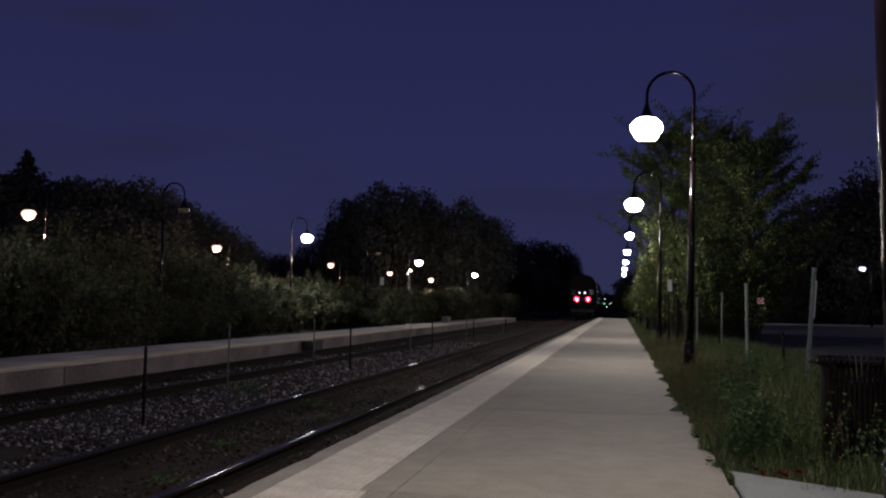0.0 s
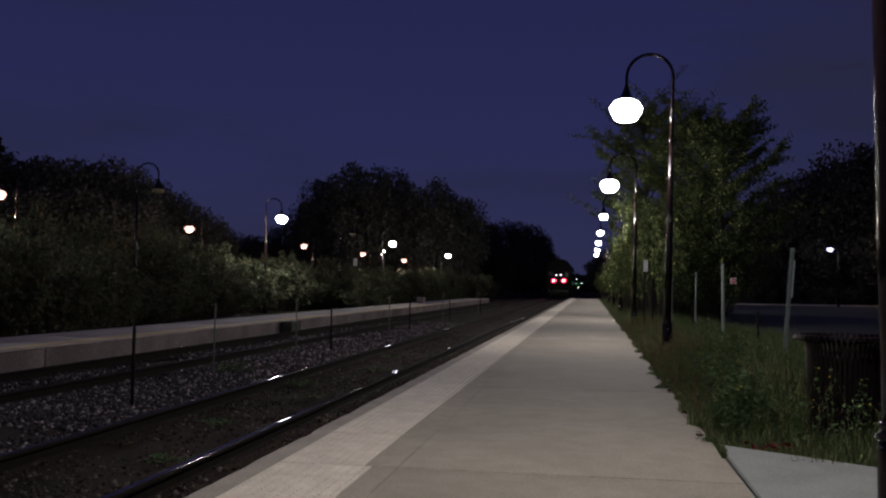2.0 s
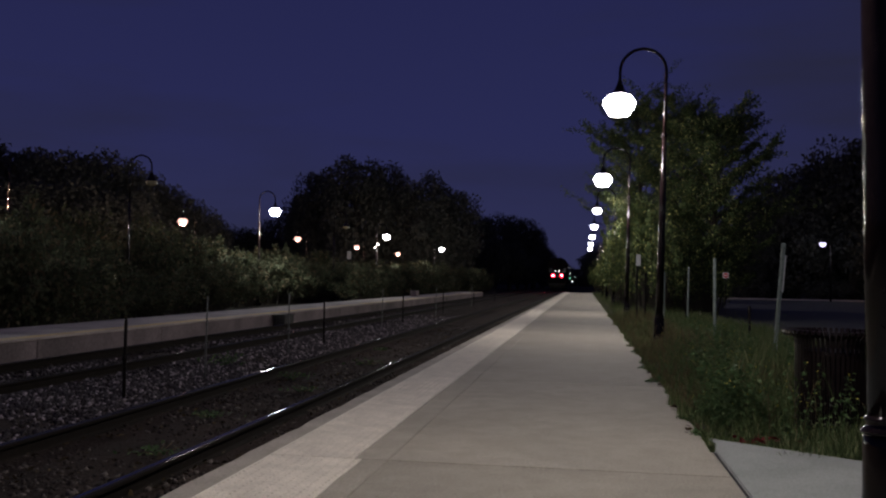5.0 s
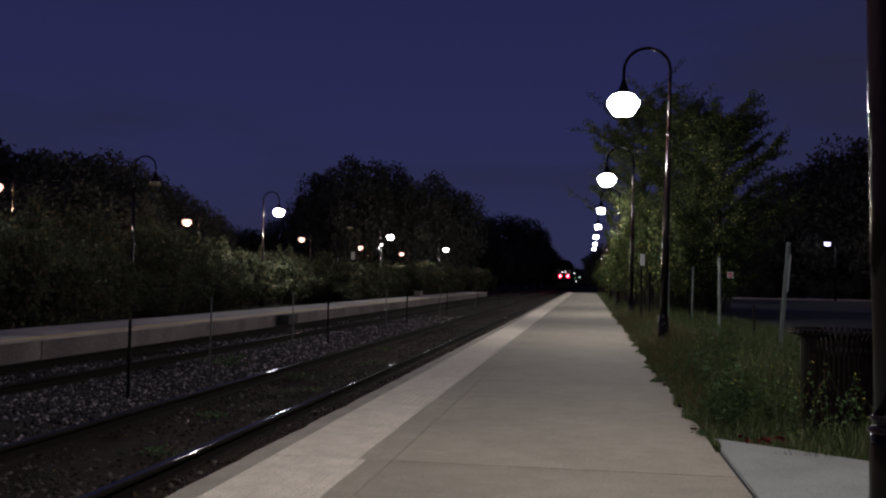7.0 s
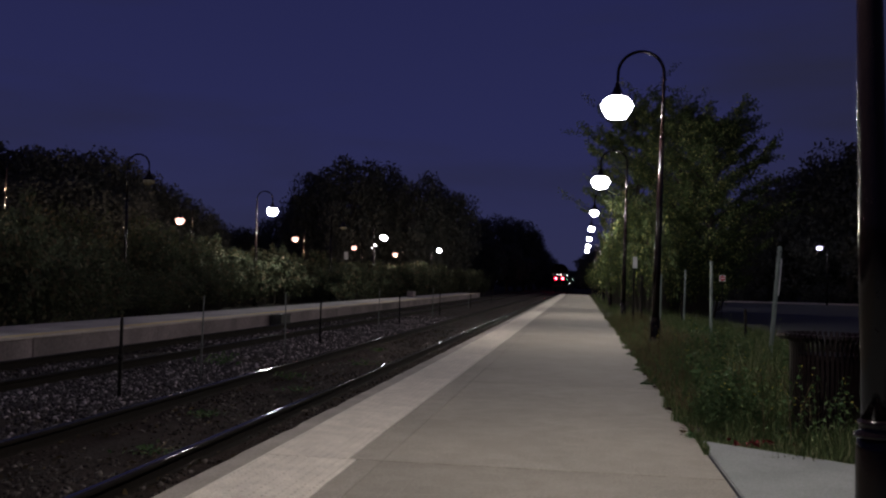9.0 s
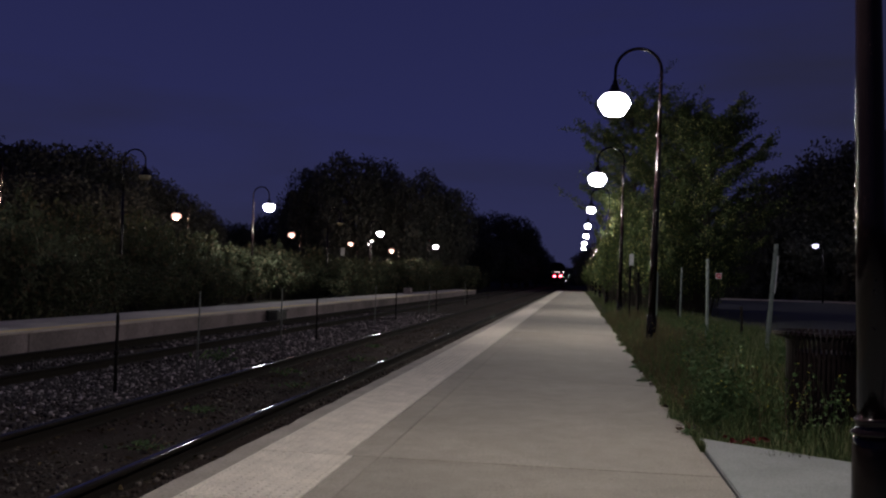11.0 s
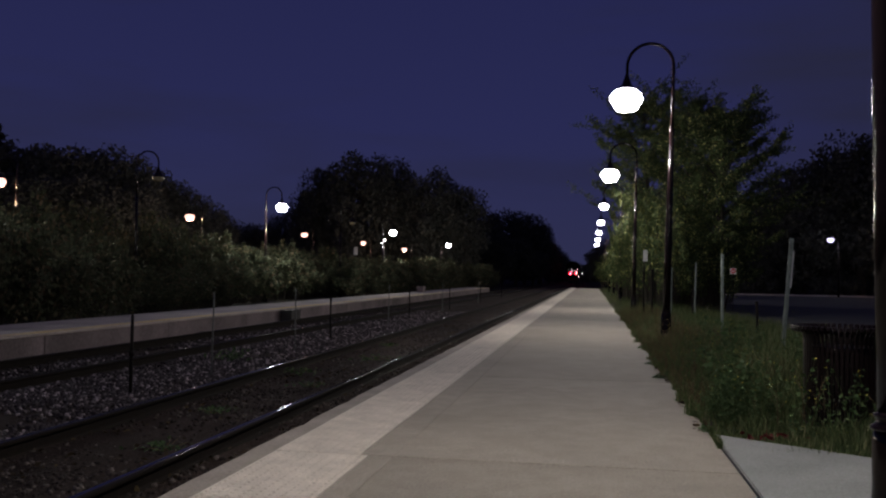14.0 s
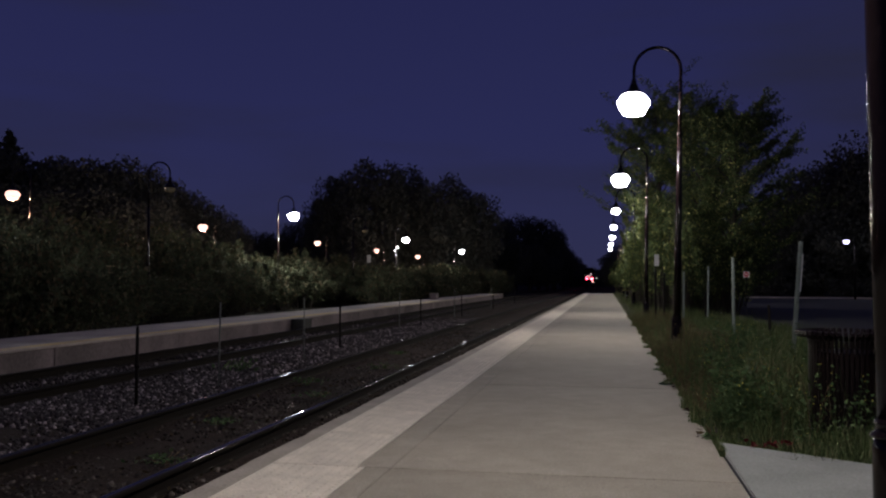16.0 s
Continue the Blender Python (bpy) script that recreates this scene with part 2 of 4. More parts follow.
def tube(points, radii, sides=10):
    """A round tube along points, with a radius at each."""
    bm = bmesh.new()
    pts = [Vector(p) for p in points]
    rings = []
    for i, p in enumerate(pts):
        d = (pts[min(i + 1, len(pts) - 1)] - pts[max(i - 1, 0)]).normalized()
        u = d.cross(Vector((0.31, 0.94, 0.12))).normalized()
        v = d.cross(u)
        r = radii[i] if isinstance(radii, (list, tuple)) else radii
        rings.append([bm.verts.new(p + r * (math.cos(2 * math.pi * k / sides) * u + math.sin(2 * math.pi * k / sides) * v)) for k in range(sides)])
    for a, b in zip(rings, rings[1:]):
        for k in range(sides):
            bm.faces.new((a[k], a[(k + 1) % sides], b[(k + 1) % sides], b[k])).smooth = True
    bm.faces.new(list(reversed(rings[0]))), bm.faces.new(rings[-1])
    bmesh.ops.recalc_face_normals(bm, faces=bm.faces)
    return bm


def leaf_quads(rng, centres, size, flat=0.0):
    """Rhombic leaves round the centres, turned at random; flat draws them level."""
    n = len(centres)
    a = rng.normal(size=(n, 3))
    b = rng.normal(size=(n, 3))
    a[:, 2] *= 1 - flat
    b[:, 2] *= 1 - flat
    a /= np.linalg.norm(a, axis=1)[:, None]
    b -= a * np.sum(a * b, axis=1)[:, None]
    b /= np.linalg.norm(b, axis=1)[:, None]
    s = size * rng.uniform(0.6, 1.35, (n, 1))
    return np.stack([centres - a * s, centres - b * s * 0.5, centres + a * s, centres + b * s * 0.5], axis=1)


def limbs_mesh(name, limbs, material, sides=5):
    """All the limbs of one tree as tapered tubes: each a list of (point, radius)."""
    verts, faces = [], []
    for limb in limbs:
        base = len(verts)
        for i, (p, r) in enumerate(limb):
            d = (limb[min(i + 1, len(limb) - 1)][0] - limb[max(i - 1, 0)][0])
            d = d / (np.linalg.norm(d) + 1e-9)
            u = np.cross(d, (0.31, 0.94, 0.12))
            u = u / (np.linalg.norm(u) + 1e-9)
            v = np.cross(d, u)
            verts += [p + r * (math.cos(2 * math.pi * k / sides) * u + math.sin(2 * math.pi * k / sides) * v) for k in range(sides)]
        for i in range(len(limb) - 1):
            for k in range(sides):
                a, b = base + i * sides, base + (i + 1) * sides
                faces.append((a + k, a + (k + 1) % sides, b + (k + 1) % sides, b + k))
    return mesh_of(name, verts, faces, material, True)


# ---- ground and the two tracks ----
RAIL_Z = -0.22
ground = part("ground", box(-1500, 1500, -1500, 1500, -0.9, -0.55), SOIL)
tagged(ground, "dark bare soil and leaf litter reaching the horizon", "ground", kind="structure")

bed = bmesh.new()
prof = [(-10.2, -0.55), (-9.9, -0.47), (-9.3, -0.40), (-6.9, -0.36), (-6.3, -0.335), (-5.6, -0.33), (-5.0, -0.345), (-4.6, -0.365), (-2.9, -0.365), (-2.3, -0.39), (-2.0, -0.50)]
rows_y = [-30 + 0.8 * i for i in range(90)] + [42 + 6 * i for i in range(50)] + [345 + 60 * i for i in range(12)]
grid = []
for y in rows_y:
    grid.append([bed.verts.new((x, y, z + 0.022 * noise.noise((x * 1.7, y * 0.9, 0)))) for x, z in prof])
for a, b in zip(grid, grid[1:]):
    for i in range(len(prof) - 1):
        bed.faces.new((a[i], a[i + 1], b[i + 1], b[i])).smooth = True
ballast = tagged(part("ballast_bed", bed, BED), "dark oily ballast bed under both railway tracks", "ballast", kind="structure")


def rail_mesh(length):
    """A rail: foot, web and crowned head, its running face bright."""
    half = [(0.070, 0.0), (0.070, 0.012), (0.020, 0.028), (0.009, 0.045), (0.009, 0.120), (0.034, 0.132), (0.036, 0.152)]
    right = [(0.0245 + 0.010 * math.cos(a), 0.1595 + 0.010 * math.sin(a)) for a in [math.radians(k) for k in (0, 18, 36, 52, 66, 78, 86)]]
    top = right + [(0.012, 0.1703), (0.0, 0.1707), (-0.012, 0.1703)] + [(-x, z) for x, z in reversed(right)]
    loop = half + top + [(-x, z) for x, z in reversed(half)]
    ys = [-30 + 4 * i for i in range(40)] + [130 + 20 * i for i in range(int((length - 160) / 20))]
    verts, faces, slot = [], [], []
    n = len(loop)
    for y in ys:
        verts += [(x, y, z - 0.1705) for x, z in loop]
    for j in range(len(ys) - 1):
        for i in range(n):
            faces.append((j * n + i, j * n + (i + 1) % n, (j + 1) * n + (i + 1) % n, (j + 1) * n + i))
            k = i - len(half)
            slot.append(1 if k in (2, 7, 8) else 2 if 0 <= k <= 15 else 0)
    me = mesh_of("rail", verts, [tuple(reversed(q)) for q in faces], RUST)
    me.materials.append(RAIL_TOP)
    me.materials.append(RAIL_WORN)
    me.polygons.foreach_set("material_index", slot)
    me.polygons.foreach_set("use_smooth", [len(half) <= i % n < len(half) + len(top) - 1 for i in range(len(slot))])
    me.update()
    return me


RAIL = rail_mesh(700)


def track(centre, seed, label):
    rng = np.random.default_rng(seed)
    root = thing("railway_track", label, "railway track", pose(centre, 0, 0), kind="structure")
    for sx in (-0.7525, 0.7525):
        part("rail", RAIL, None, root, m=pose(sx, 0, RAIL_Z))
    bm = box(-1.3, 1.3, -0.11, 0.11, -0.16, 0.0, 0.012)
    tie = bpy.data.meshes.new("tie")
    bm.to_mesh(tie)
    bm.free()
    tie.materials.append(TIE)
    plate = bpy.data.meshes.new("tie_plate")
    bm = box(-0.16, 0.16, -0.09, 0.09, 0, 0.016, 0.004)
    bm.to_mesh(plate)
    bm.free()
    plate.materials.append(RUST)
    for i in range(150):
        y = -2 + i * 0.53
        t = part("tie", tie, None, root, m=pose(rng.uniform(-0.04, 0.04), y, RAIL_Z - 0.172, 0, rng.uniform(-0.4, 0.4), rng.uniform(-1, 1)))
        if y < 30:
            for sx in (-0.7525, 0.7525):
                part("tie_plate", plate, None, t, m=pose(sx, 0, -0.010))
    return root


track(-3.80, 3, "near railway track, bright worn rails on dark wooden ties")
track(-7.78, 4, "second railway track beside the opposite platform, rusty rails with bright tops")


def ballast_stones(seed, count, x0, x1, y0, y1, zf, lo, hi, material=None):
    rng = np.random.default_rng(seed)
    cube = np.array([(a, b, c) for a in (-1, 1) for b in (-1, 1) for c in (-1, 1)], dtype=float) * 0.62
    quad = [(0, 1, 3, 2), (4, 6, 7, 5), (0, 4, 5, 1), (2, 3, 7, 6), (0, 2, 6, 4), (1, 5, 7, 3)]
    y = y0 + (y1 - y0) * rng.uniform(0, 1, count) ** 1.7
    x = rng.uniform(x0, x1, count)
    c = np.stack([x, y, np.array([zf(a) for a in x])], axis=1)
    keep = np.array([noise.noise((a * 0.8, b * 0.45, 4)) for a, b in zip(x, y)]) + rng.uniform(-0.25, 0.45, count) > 0
    c, count = c[keep], int(keep.sum())
    o = cube[None] * rng.uniform(lo, hi, (count, 1, 1)) * rng.uniform(0.6, 1.25, (count, 1, 3)) * rng.uniform(0.7, 1.25, (count, 8, 1))
    a, b = rng.normal(size=(count, 3)), rng.normal(size=(count, 3))
    a /= np.linalg.norm(a, axis=1)[:, None]
    b -= a * np.sum(a * b, axis=1)[:, None]
    b /= np.linalg.norm(b, axis=1)[:, None]
    turn = np.stack([a, b, np.cross(a, b)], axis=1)
    v = c[:, None] + np.einsum("nij,njk->nik", o, turn)
    me = bpy.data.meshes.new("ballast_stones")
    me.vertices.add(count * 8), me.loops.add(count * 24), me.polygons.add(count * 6)
    me.vertices.foreach_set("co", v.astype(np.float32).ravel())
    index = (np.arange(count)[:, None, None] * 8 + np.array(quad)[None]).astype(np.int32)
    me.loops.foreach_set("vertex_index", index.ravel())
    me.polygons.foreach_set("loop_start", np.arange(0, count * 24, 4, dtype=np.int32))
    me.materials.append(material or STONE)
    me.update(calc_edges=True)
    return me


gravel = part("ballast_stones", ballast_stones(7, 40000, -6.75, -4.85, 3.5, 36, lambda x: -0.325, 0.013, 0.036))
tagged(gravel, "loose grey crushed stone ballast between the tracks", "gravel", kind="stuff")
shoulder = part("ballast_stones", ballast_stones(8, 9000, -4.5, -2.35, 3.5, 30, lambda x: -0.366, 0.012, 0.030, STONE_DARK))
tagged(shoulder, "sparse small stones lying between the near rails", "gravel", kind="stuff")
beyond = part("ballast_stones", ballast_stones(9, 7000, -9.4, -6.95, 6, 40, lambda x: -0.375, 0.02, 0.045, STONE_DARK))
tagged(beyond, "grey stones along the foot of the opposite platform", "gravel", kind="stuff")

pale = part("ballast_stones", ballast_stones(10, 5200, -8.25, -7.60, 6, 34, lambda x: -0.352, 0.014, 0.034))
tagged(pale, "row of pale stones heaped between the rails of the second track", "gravel", kind="stuff")

# dead leaves, twigs and a few weeds lying between the near rails
rng = np.random.default_rng(51)
n = 2600
cs = np.stack([rng.uniform(-4.5, -2.35, n), 3.5 + 24 * rng.uniform(0, 1, n) ** 1.5, rng.uniform(-0.365, -0.335, n)], 1)
cs = cs[np.array([noise.noise((p[0] * 1.6, p[1] * 0.8, 8)) for p in cs]) + rng.uniform(-0.3, 0.3, n) > 0]
tagged(part("leaf_litter", quads_mesh("leaf_litter", leaf_quads(rng, cs, 0.03, 0.7), 4, LITTER)), "brown dead leaves lying between the near rails", "leaves", kind="stuff")


def track_weed(x, y, seed, size):
    rng = np.random.default_rng(seed)
    root = thing("weed", "low straggling weed growing between the near rails", "weed", pose(x, y, -0.36), "weeds between the rails")
    for k in range(5):
        top = np.array([rng.normal(0, 0.16), rng.normal(0, 0.16), rng.uniform(0.04, 0.12)]) * size
        part("stem", limbs_mesh("stem", [[(top * u, 0.004) for u in (0, 0.5, 1.0)]], DRY, 4), None, root)
    part("leaves", quads_mesh("leaves", leaf_quads(rng, rng.normal(0, 1, (70, 3)) * np.array([0.16, 0.16, 0.025]) * size + np.array([0, 0, 0.05]), 0.026, 0.5), 4, WEED), None, root)


for k, (x, y) in enumerate(((-3.9, 9.2), (-3.6, 11.6), (-4.2, 13.0), (-3.7, 15.5), (-4.1, 18.4), (-3.5, 7.2))):
    track_weed(x, y, 400 + k, 0.55 + 0.12 * (k % 4))

# ---- near platform ----
P_END, X_EDGE, X_TAC, X_RIGHT = 97.0, -2.16, -1.430, 0.892
platform = thing("platform", "low concrete station platform with pale tactile edge strip", "platform", kind="structure")
part("platform_base", box(X_EDGE + 0.02, X_RIGHT - 0.01, -24, P_END, -0.56, -0.03), OLD_CONCRETE, platform)


def shared(name, bm, material):
    me = bpy.data.meshes.new(name)
    bm.to_mesh(me)
    bm.free()
    me.materials.append(material)
    return me


def ragged_edge():
    """The outer border strip, its lip chipped here and there."""
    bm = bmesh.new()
    ys = [-24 + 0.25 * i for i in range(int((P_END + 24) / 0.25) + 1)]
    rows = []
    for y in ys:
        chip = 0.07 * max(0, noise.noise((0, y * 2.3, 5)) - 0.12) + 0.016 * noise.noise((3, y * 6, 1))
        rows.append([bm.verts.new(p) for p in ((X_EDGE + chip, y, -0.14), (X_EDGE + chip, y, -0.015), (X_EDGE + chip + 0.012, y, -0.001), (X_TAC - 0.562, y, -0.001), (X_TAC - 0.562, y, -0.14))])
    for a, b in zip(rows, rows[1:]):
        for i in range(4):
            bm.faces.new((a[i], b[i], b[i + 1], a[i + 1]))
    bmesh.ops.recalc_face_normals(bm, faces=bm.faces)
    return bm


part("edge_border", ragged_edge(), EDGE, platform)


def tactile_panel(domes, w):
    """A tactile tile, w by 1.22 m, with rows of truncated domes."""
    bm = box(-w / 2, w / 2, 0.002, 1.216, -0.035, 0.0, 0.002)
    if domes:
        for i in range(9):
            for j in range(20):
                cx, cy = (i - 4) * (w - 0.06) / 8, 0.03 + j * 0.061
                lo = [bm.verts.new((cx + 0.0125 * math.cos(k * 1.0472), cy + 0.0125 * math.sin(k * 1.0472), 0.0)) for k in range(6)]
                hi = [bm.verts.new((cx + 0.007 * math.cos(k * 1.0472), cy + 0.007 * math.sin(k * 1.0472), 0.0042)) for k in range(6)]
                for k in range(6):
                    bm.faces.new((lo[k], lo[(k + 1) % 6], hi[(k + 1) % 6], hi[k]))
                bm.faces.new(hi)
    return shared("tactile_tile", bm, TACTILE)


# up to the joint at y = 5.70 the strip is a little wider than beyond it
TAC_W, TAC_WIDE, Y_JOINT = 0.556, 0.612, 5.70
DOMED, PLAIN, WIDE_TILE = tactile_panel(True, TAC_W), tactile_panel(False, TAC_W), tactile_panel(True, TAC_WIDE)
for i in range(-15, int((P_END - Y_JOINT) / 1.22)):
    y = Y_JOINT + i * 1.22
    tile, w = (WIDE_TILE, TAC_WIDE) if i < 0 else (DOMED if y < 26 else PLAIN, TAC_W)
    part("tactile_tile", tile, None, platform, m=pose(X_TAC - 0.5585 + w / 2, y, 0.004 + 0.002 * math.sin(i * 7.3)))

SLAB_LEN, X_STRIP = 4.72, -1.213
strip = shared("edge_slab", box(X_TAC + 0.002, X_STRIP - 0.0025, 0.005, SLAB_LEN - 0.005, -0.06, 0.0, 0.004), CONCRETE)
strip_narrow = shared("edge_slab", box(X_TAC + TAC_WIDE - TAC_W + 0.002, X_STRIP - 0.0025, 0.005, SLAB_LEN - 0.005, -0.06, 0.0, 0.004), CONCRETE)
wide = shared("floor_slab", box(X_STRIP, X_RIGHT, 0.006, SLAB_LEN - 0.006, -0.06, 0.0, 0.005), CONCRETE)
for i in range(-5, 20):
    y = Y_JOINT + i * SLAB_LEN
    if y + SLAB_LEN < P_END + 2:
        part("edge_slab", strip_narrow if i < 0 else strip, None, platform, m=pose(0, y, 0.0005))
        part("floor_slab", wide, None, platform, m=pose(0, y, 0.001 * math.sin(i * 2.1)))

# ---- path slab meeting the platform ----
side = bmesh.new()
corners = [(0.914, 7.08), (0.909, 5.1), (0.906, -8), (6.5, -8), (6.5, 4.3), (1.87, 6.38)]
lo = [side.verts.new((x, y, -0.14)) for x, y in corners]
hi = [side.verts.new((x, y, 0.004)) for x, y in corners]
side.faces.new(hi), side.faces.new(list(reversed(lo)))
for i in range(6):
    side.faces.new((lo[i], lo[(i + 1) % 6], hi[(i + 1) % 6], hi[i]))
bmesh.ops.recalc_face_normals(side, faces=side.faces)
bmesh.ops.bevel(side, geom=[e for e in side.edges if e.verts[0].co.z > 0 and e.verts[1].co.z > 0], offset=0.008, segments=2, affect="EDGES")
tagged(part("path_slab", side, SLAB), "pale grey concrete path slab meeting the platform edge", "path", kind="structure")
tagged(part("joint_strip", box(X_RIGHT + 0.001, 0.906, -8, 7.1, -0.14, -0.022), JOINT), "dark dirt-filled joint between platform and path", "joint", kind="structure")

# ---- opposite platform ----
far_platform = thing("platform", "weathered concrete platform across the tracks", "platform", kind="structure")
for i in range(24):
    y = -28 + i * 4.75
    # same platform concrete, but the wall's colour carries its shade below the deck
    part("wall_panel", box(-11.55, -9.47 - 0.006 * (i % 3), y + 0.006, y + 4.744, -0.6, -0.042, 0.012), STAINED_SHADED, far_platform)
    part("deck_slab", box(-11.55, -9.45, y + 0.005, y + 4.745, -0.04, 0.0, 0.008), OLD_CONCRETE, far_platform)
part("edge_line", box(-9.84, -9.50, -28, 85.5, 0.003, 0.006), YELLOW, far_platform, "faded yellow safety line")


def junction_box(x, y, z0, w, d, h, material, label):
    root = thing("equipment_box", label, "equipment box", pose(x, y, z0))
    part("body", box(-w / 2, w / 2, -d / 2, d / 2, 0, h, 0.015), material, root)
    part("lid", box(-w / 2 - 0.02, w / 2 + 0.02, -d / 2 - 0.02, d / 2 + 0.02, h, h + 0.035, 0.01), material, root)


junction_box(-9.22, 27.3, -0.46, 0.34, 0.9, 0.40, TRAIN_DARK, "dark steel equipment box at the foot of the opposite platform")
junction_box(-10.9, 58.3, 0.0, 0.42, 0.9, 0.34, STAINED_SHADED, "pale concrete box standing on the opposite platform")


# ---- lamp posts ----
def lamp_post(m, bowl, label, group, watts=0.0, colour=(1, 1, 1), low=-0.1, small=1.0):
    """A crook-necked station lamp: fluted base, shaft, crook, bell shade, glass bowl."""
    root = thing("lamp_post", label, "lamp post", m, group)
    part("base", lathe([(0.15, low - 0.05), (0.15, low + 0.02), (0.122, low + 0.06), (0.110, 0.10), (0.107, 0.34), (0.096, 0.40)], 20), PAINTED, root)
    part("collar", lathe([(0.088, 0.392), (0.114, 0.402), (0.117, 0.416), (0.092, 0.432), (0.086, 0.458), (0.098, 0.468), (0.100, 0.478), (0.082, 0.492)], 24), PAINTED, root)
    part("shaft", lathe([(0.081, 0.485), (0.075, 1.5), (0.066, 2.6), (0.045, 4.18)], 20), PAINTED, root)
    part("coupling", lathe([(0.047, 4.14), (0.058, 4.15), (0.058, 4.20), (0.040, 4.215)], 18), PAINTED, root)
    r, pts = 0.466, [(0, 0, 4.2), (0, 0, 4.9), (0, 0, 5.50)]
    pts += [(-r + r * math.cos(a), 0, 5.50 + r * math.sin(a)) for a in [math.pi * k / 16 for k in range(1, 17)]]
    pts += [(-2 * r, 0, 5.36), (-2 * r, 0, 5.22)]
    part("crook", tube(pts, [0.037, 0.036, 0.035] + [0.033] * 16 + [0.032, 0.032], 12), PAINTED, root)
    if watts:
        bell = [(0.03, 5.32), (0.055, 5.28), (0.050, 5.24), (0.075, 5.20), (0.10, 5.12), (0.145, 5.065), (0.20, 5.035), (0.245, 5.015), (0.255, 4.995), (0.235, 5.0), (0.17, 5.03), (0.10, 5.06)]
        # lit globe is wider than the glass, to hold its glare; small trims it
        globe = [(z * small, 4.80 + (q - 4.80) * small) for z, q in ((0.15, 5.02), (0.225, 4.985), (0.285, 4.93), (0.328, 4.86), (0.334, 4.82), (0.300, 4.74), (0.245, 4.645), (0.205, 4.585), (0.06, 4.56))]
    else:
        bell = [(0.03, 5.32), (0.055, 5.28), (0.050, 5.24), (0.075, 5.20), (0.11, 5.10), (0.16, 5.02), (0.225, 4.95), (0.265, 4.92), (0.270, 4.90), (0.255, 4.90), (0.19, 4.95), (0.12, 5.00)]
        globe = [(0.235, 4.905), (0.235, 4.87), (0.215, 4.80), (0.17, 4.745), (0.11, 4.71), (0.04, 4.70)]
    shade = part("shade", lathe(bell, 28), PAINTED, root, m=pose(-2 * r, 0, 0))
    part("bowl", lathe(globe, 28), bowl, shade, "glowing glass bowl, widened to hold its glare" if watts else "unlit amber glass bowl")
    if watts:
        light = bpy.data.lights.new("lamp_light", "POINT")
        light.energy, light.color, light.shadow_soft_size = watts, colour, 0.12
        ob = new("lamp_light", light)
        ob.matrix_basis = m @ pose(-2 * r, 0, 4.40)
    return root


COOL, WARMC, BLUEC = (1.0, 0.93, 0.84), (1.0, 0.74, 0.52), (0.85, 0.88, 1.0)
NEAR_Y = [5.03, 19.0, 33.0, 47.4, 61.4, 75.2, 89.2, 103.2]
for i, y in enumerate(NEAR_Y):
    lamp_post(pose(1.547 if i == 0 else 1.52, y, 0.0, 0, (-1.36, 1.1, 0.6)[min(i, 2)]), LIT_COOL, "dark brown crook-necked platform lamp, lit", "lamps along the near platform", LAMP_W * (0.84 if i == 0 else 1.0), COOL, small=1.0 if i < 3 else 0.68)
for y, lit in ((20.0, True), (34.4, False), (49.3, True), (64.9, False), (78.7, True), (110.5, True)):
    lamp_post(pose(-18.24, y, 0.0, 0, 0.5, 180), LIT_COOL if lit else GLASS_OFF, "dark crook-necked lamp rising from the hedge, " + ("lit" if lit else "unlit"), "lamps across the tracks", (LEFT_W * (0.42 if y < 30 else 1.15 if y < 70 else 0.7)) if lit else 0, (0.94, 0.98, 0.90), -0.5)
for x, y, z in ((-27.05, 38.0, 0.27), (-27.3, 58.8, 0.0), (-27.5, 84.8, 0.0), (-27.0, 106, 0.0), (-23.2, 112, -0.56)):
    lamp_post(pose(x + 0.932, y, z), LIT_WARM, "crook-necked lamp behind the hedge, warm lit", "warm lamps behind the hedge", WARM_W * (1.15 if y < 40 else 1.0 if y < 70 else 0.45), WARMC, -0.5)


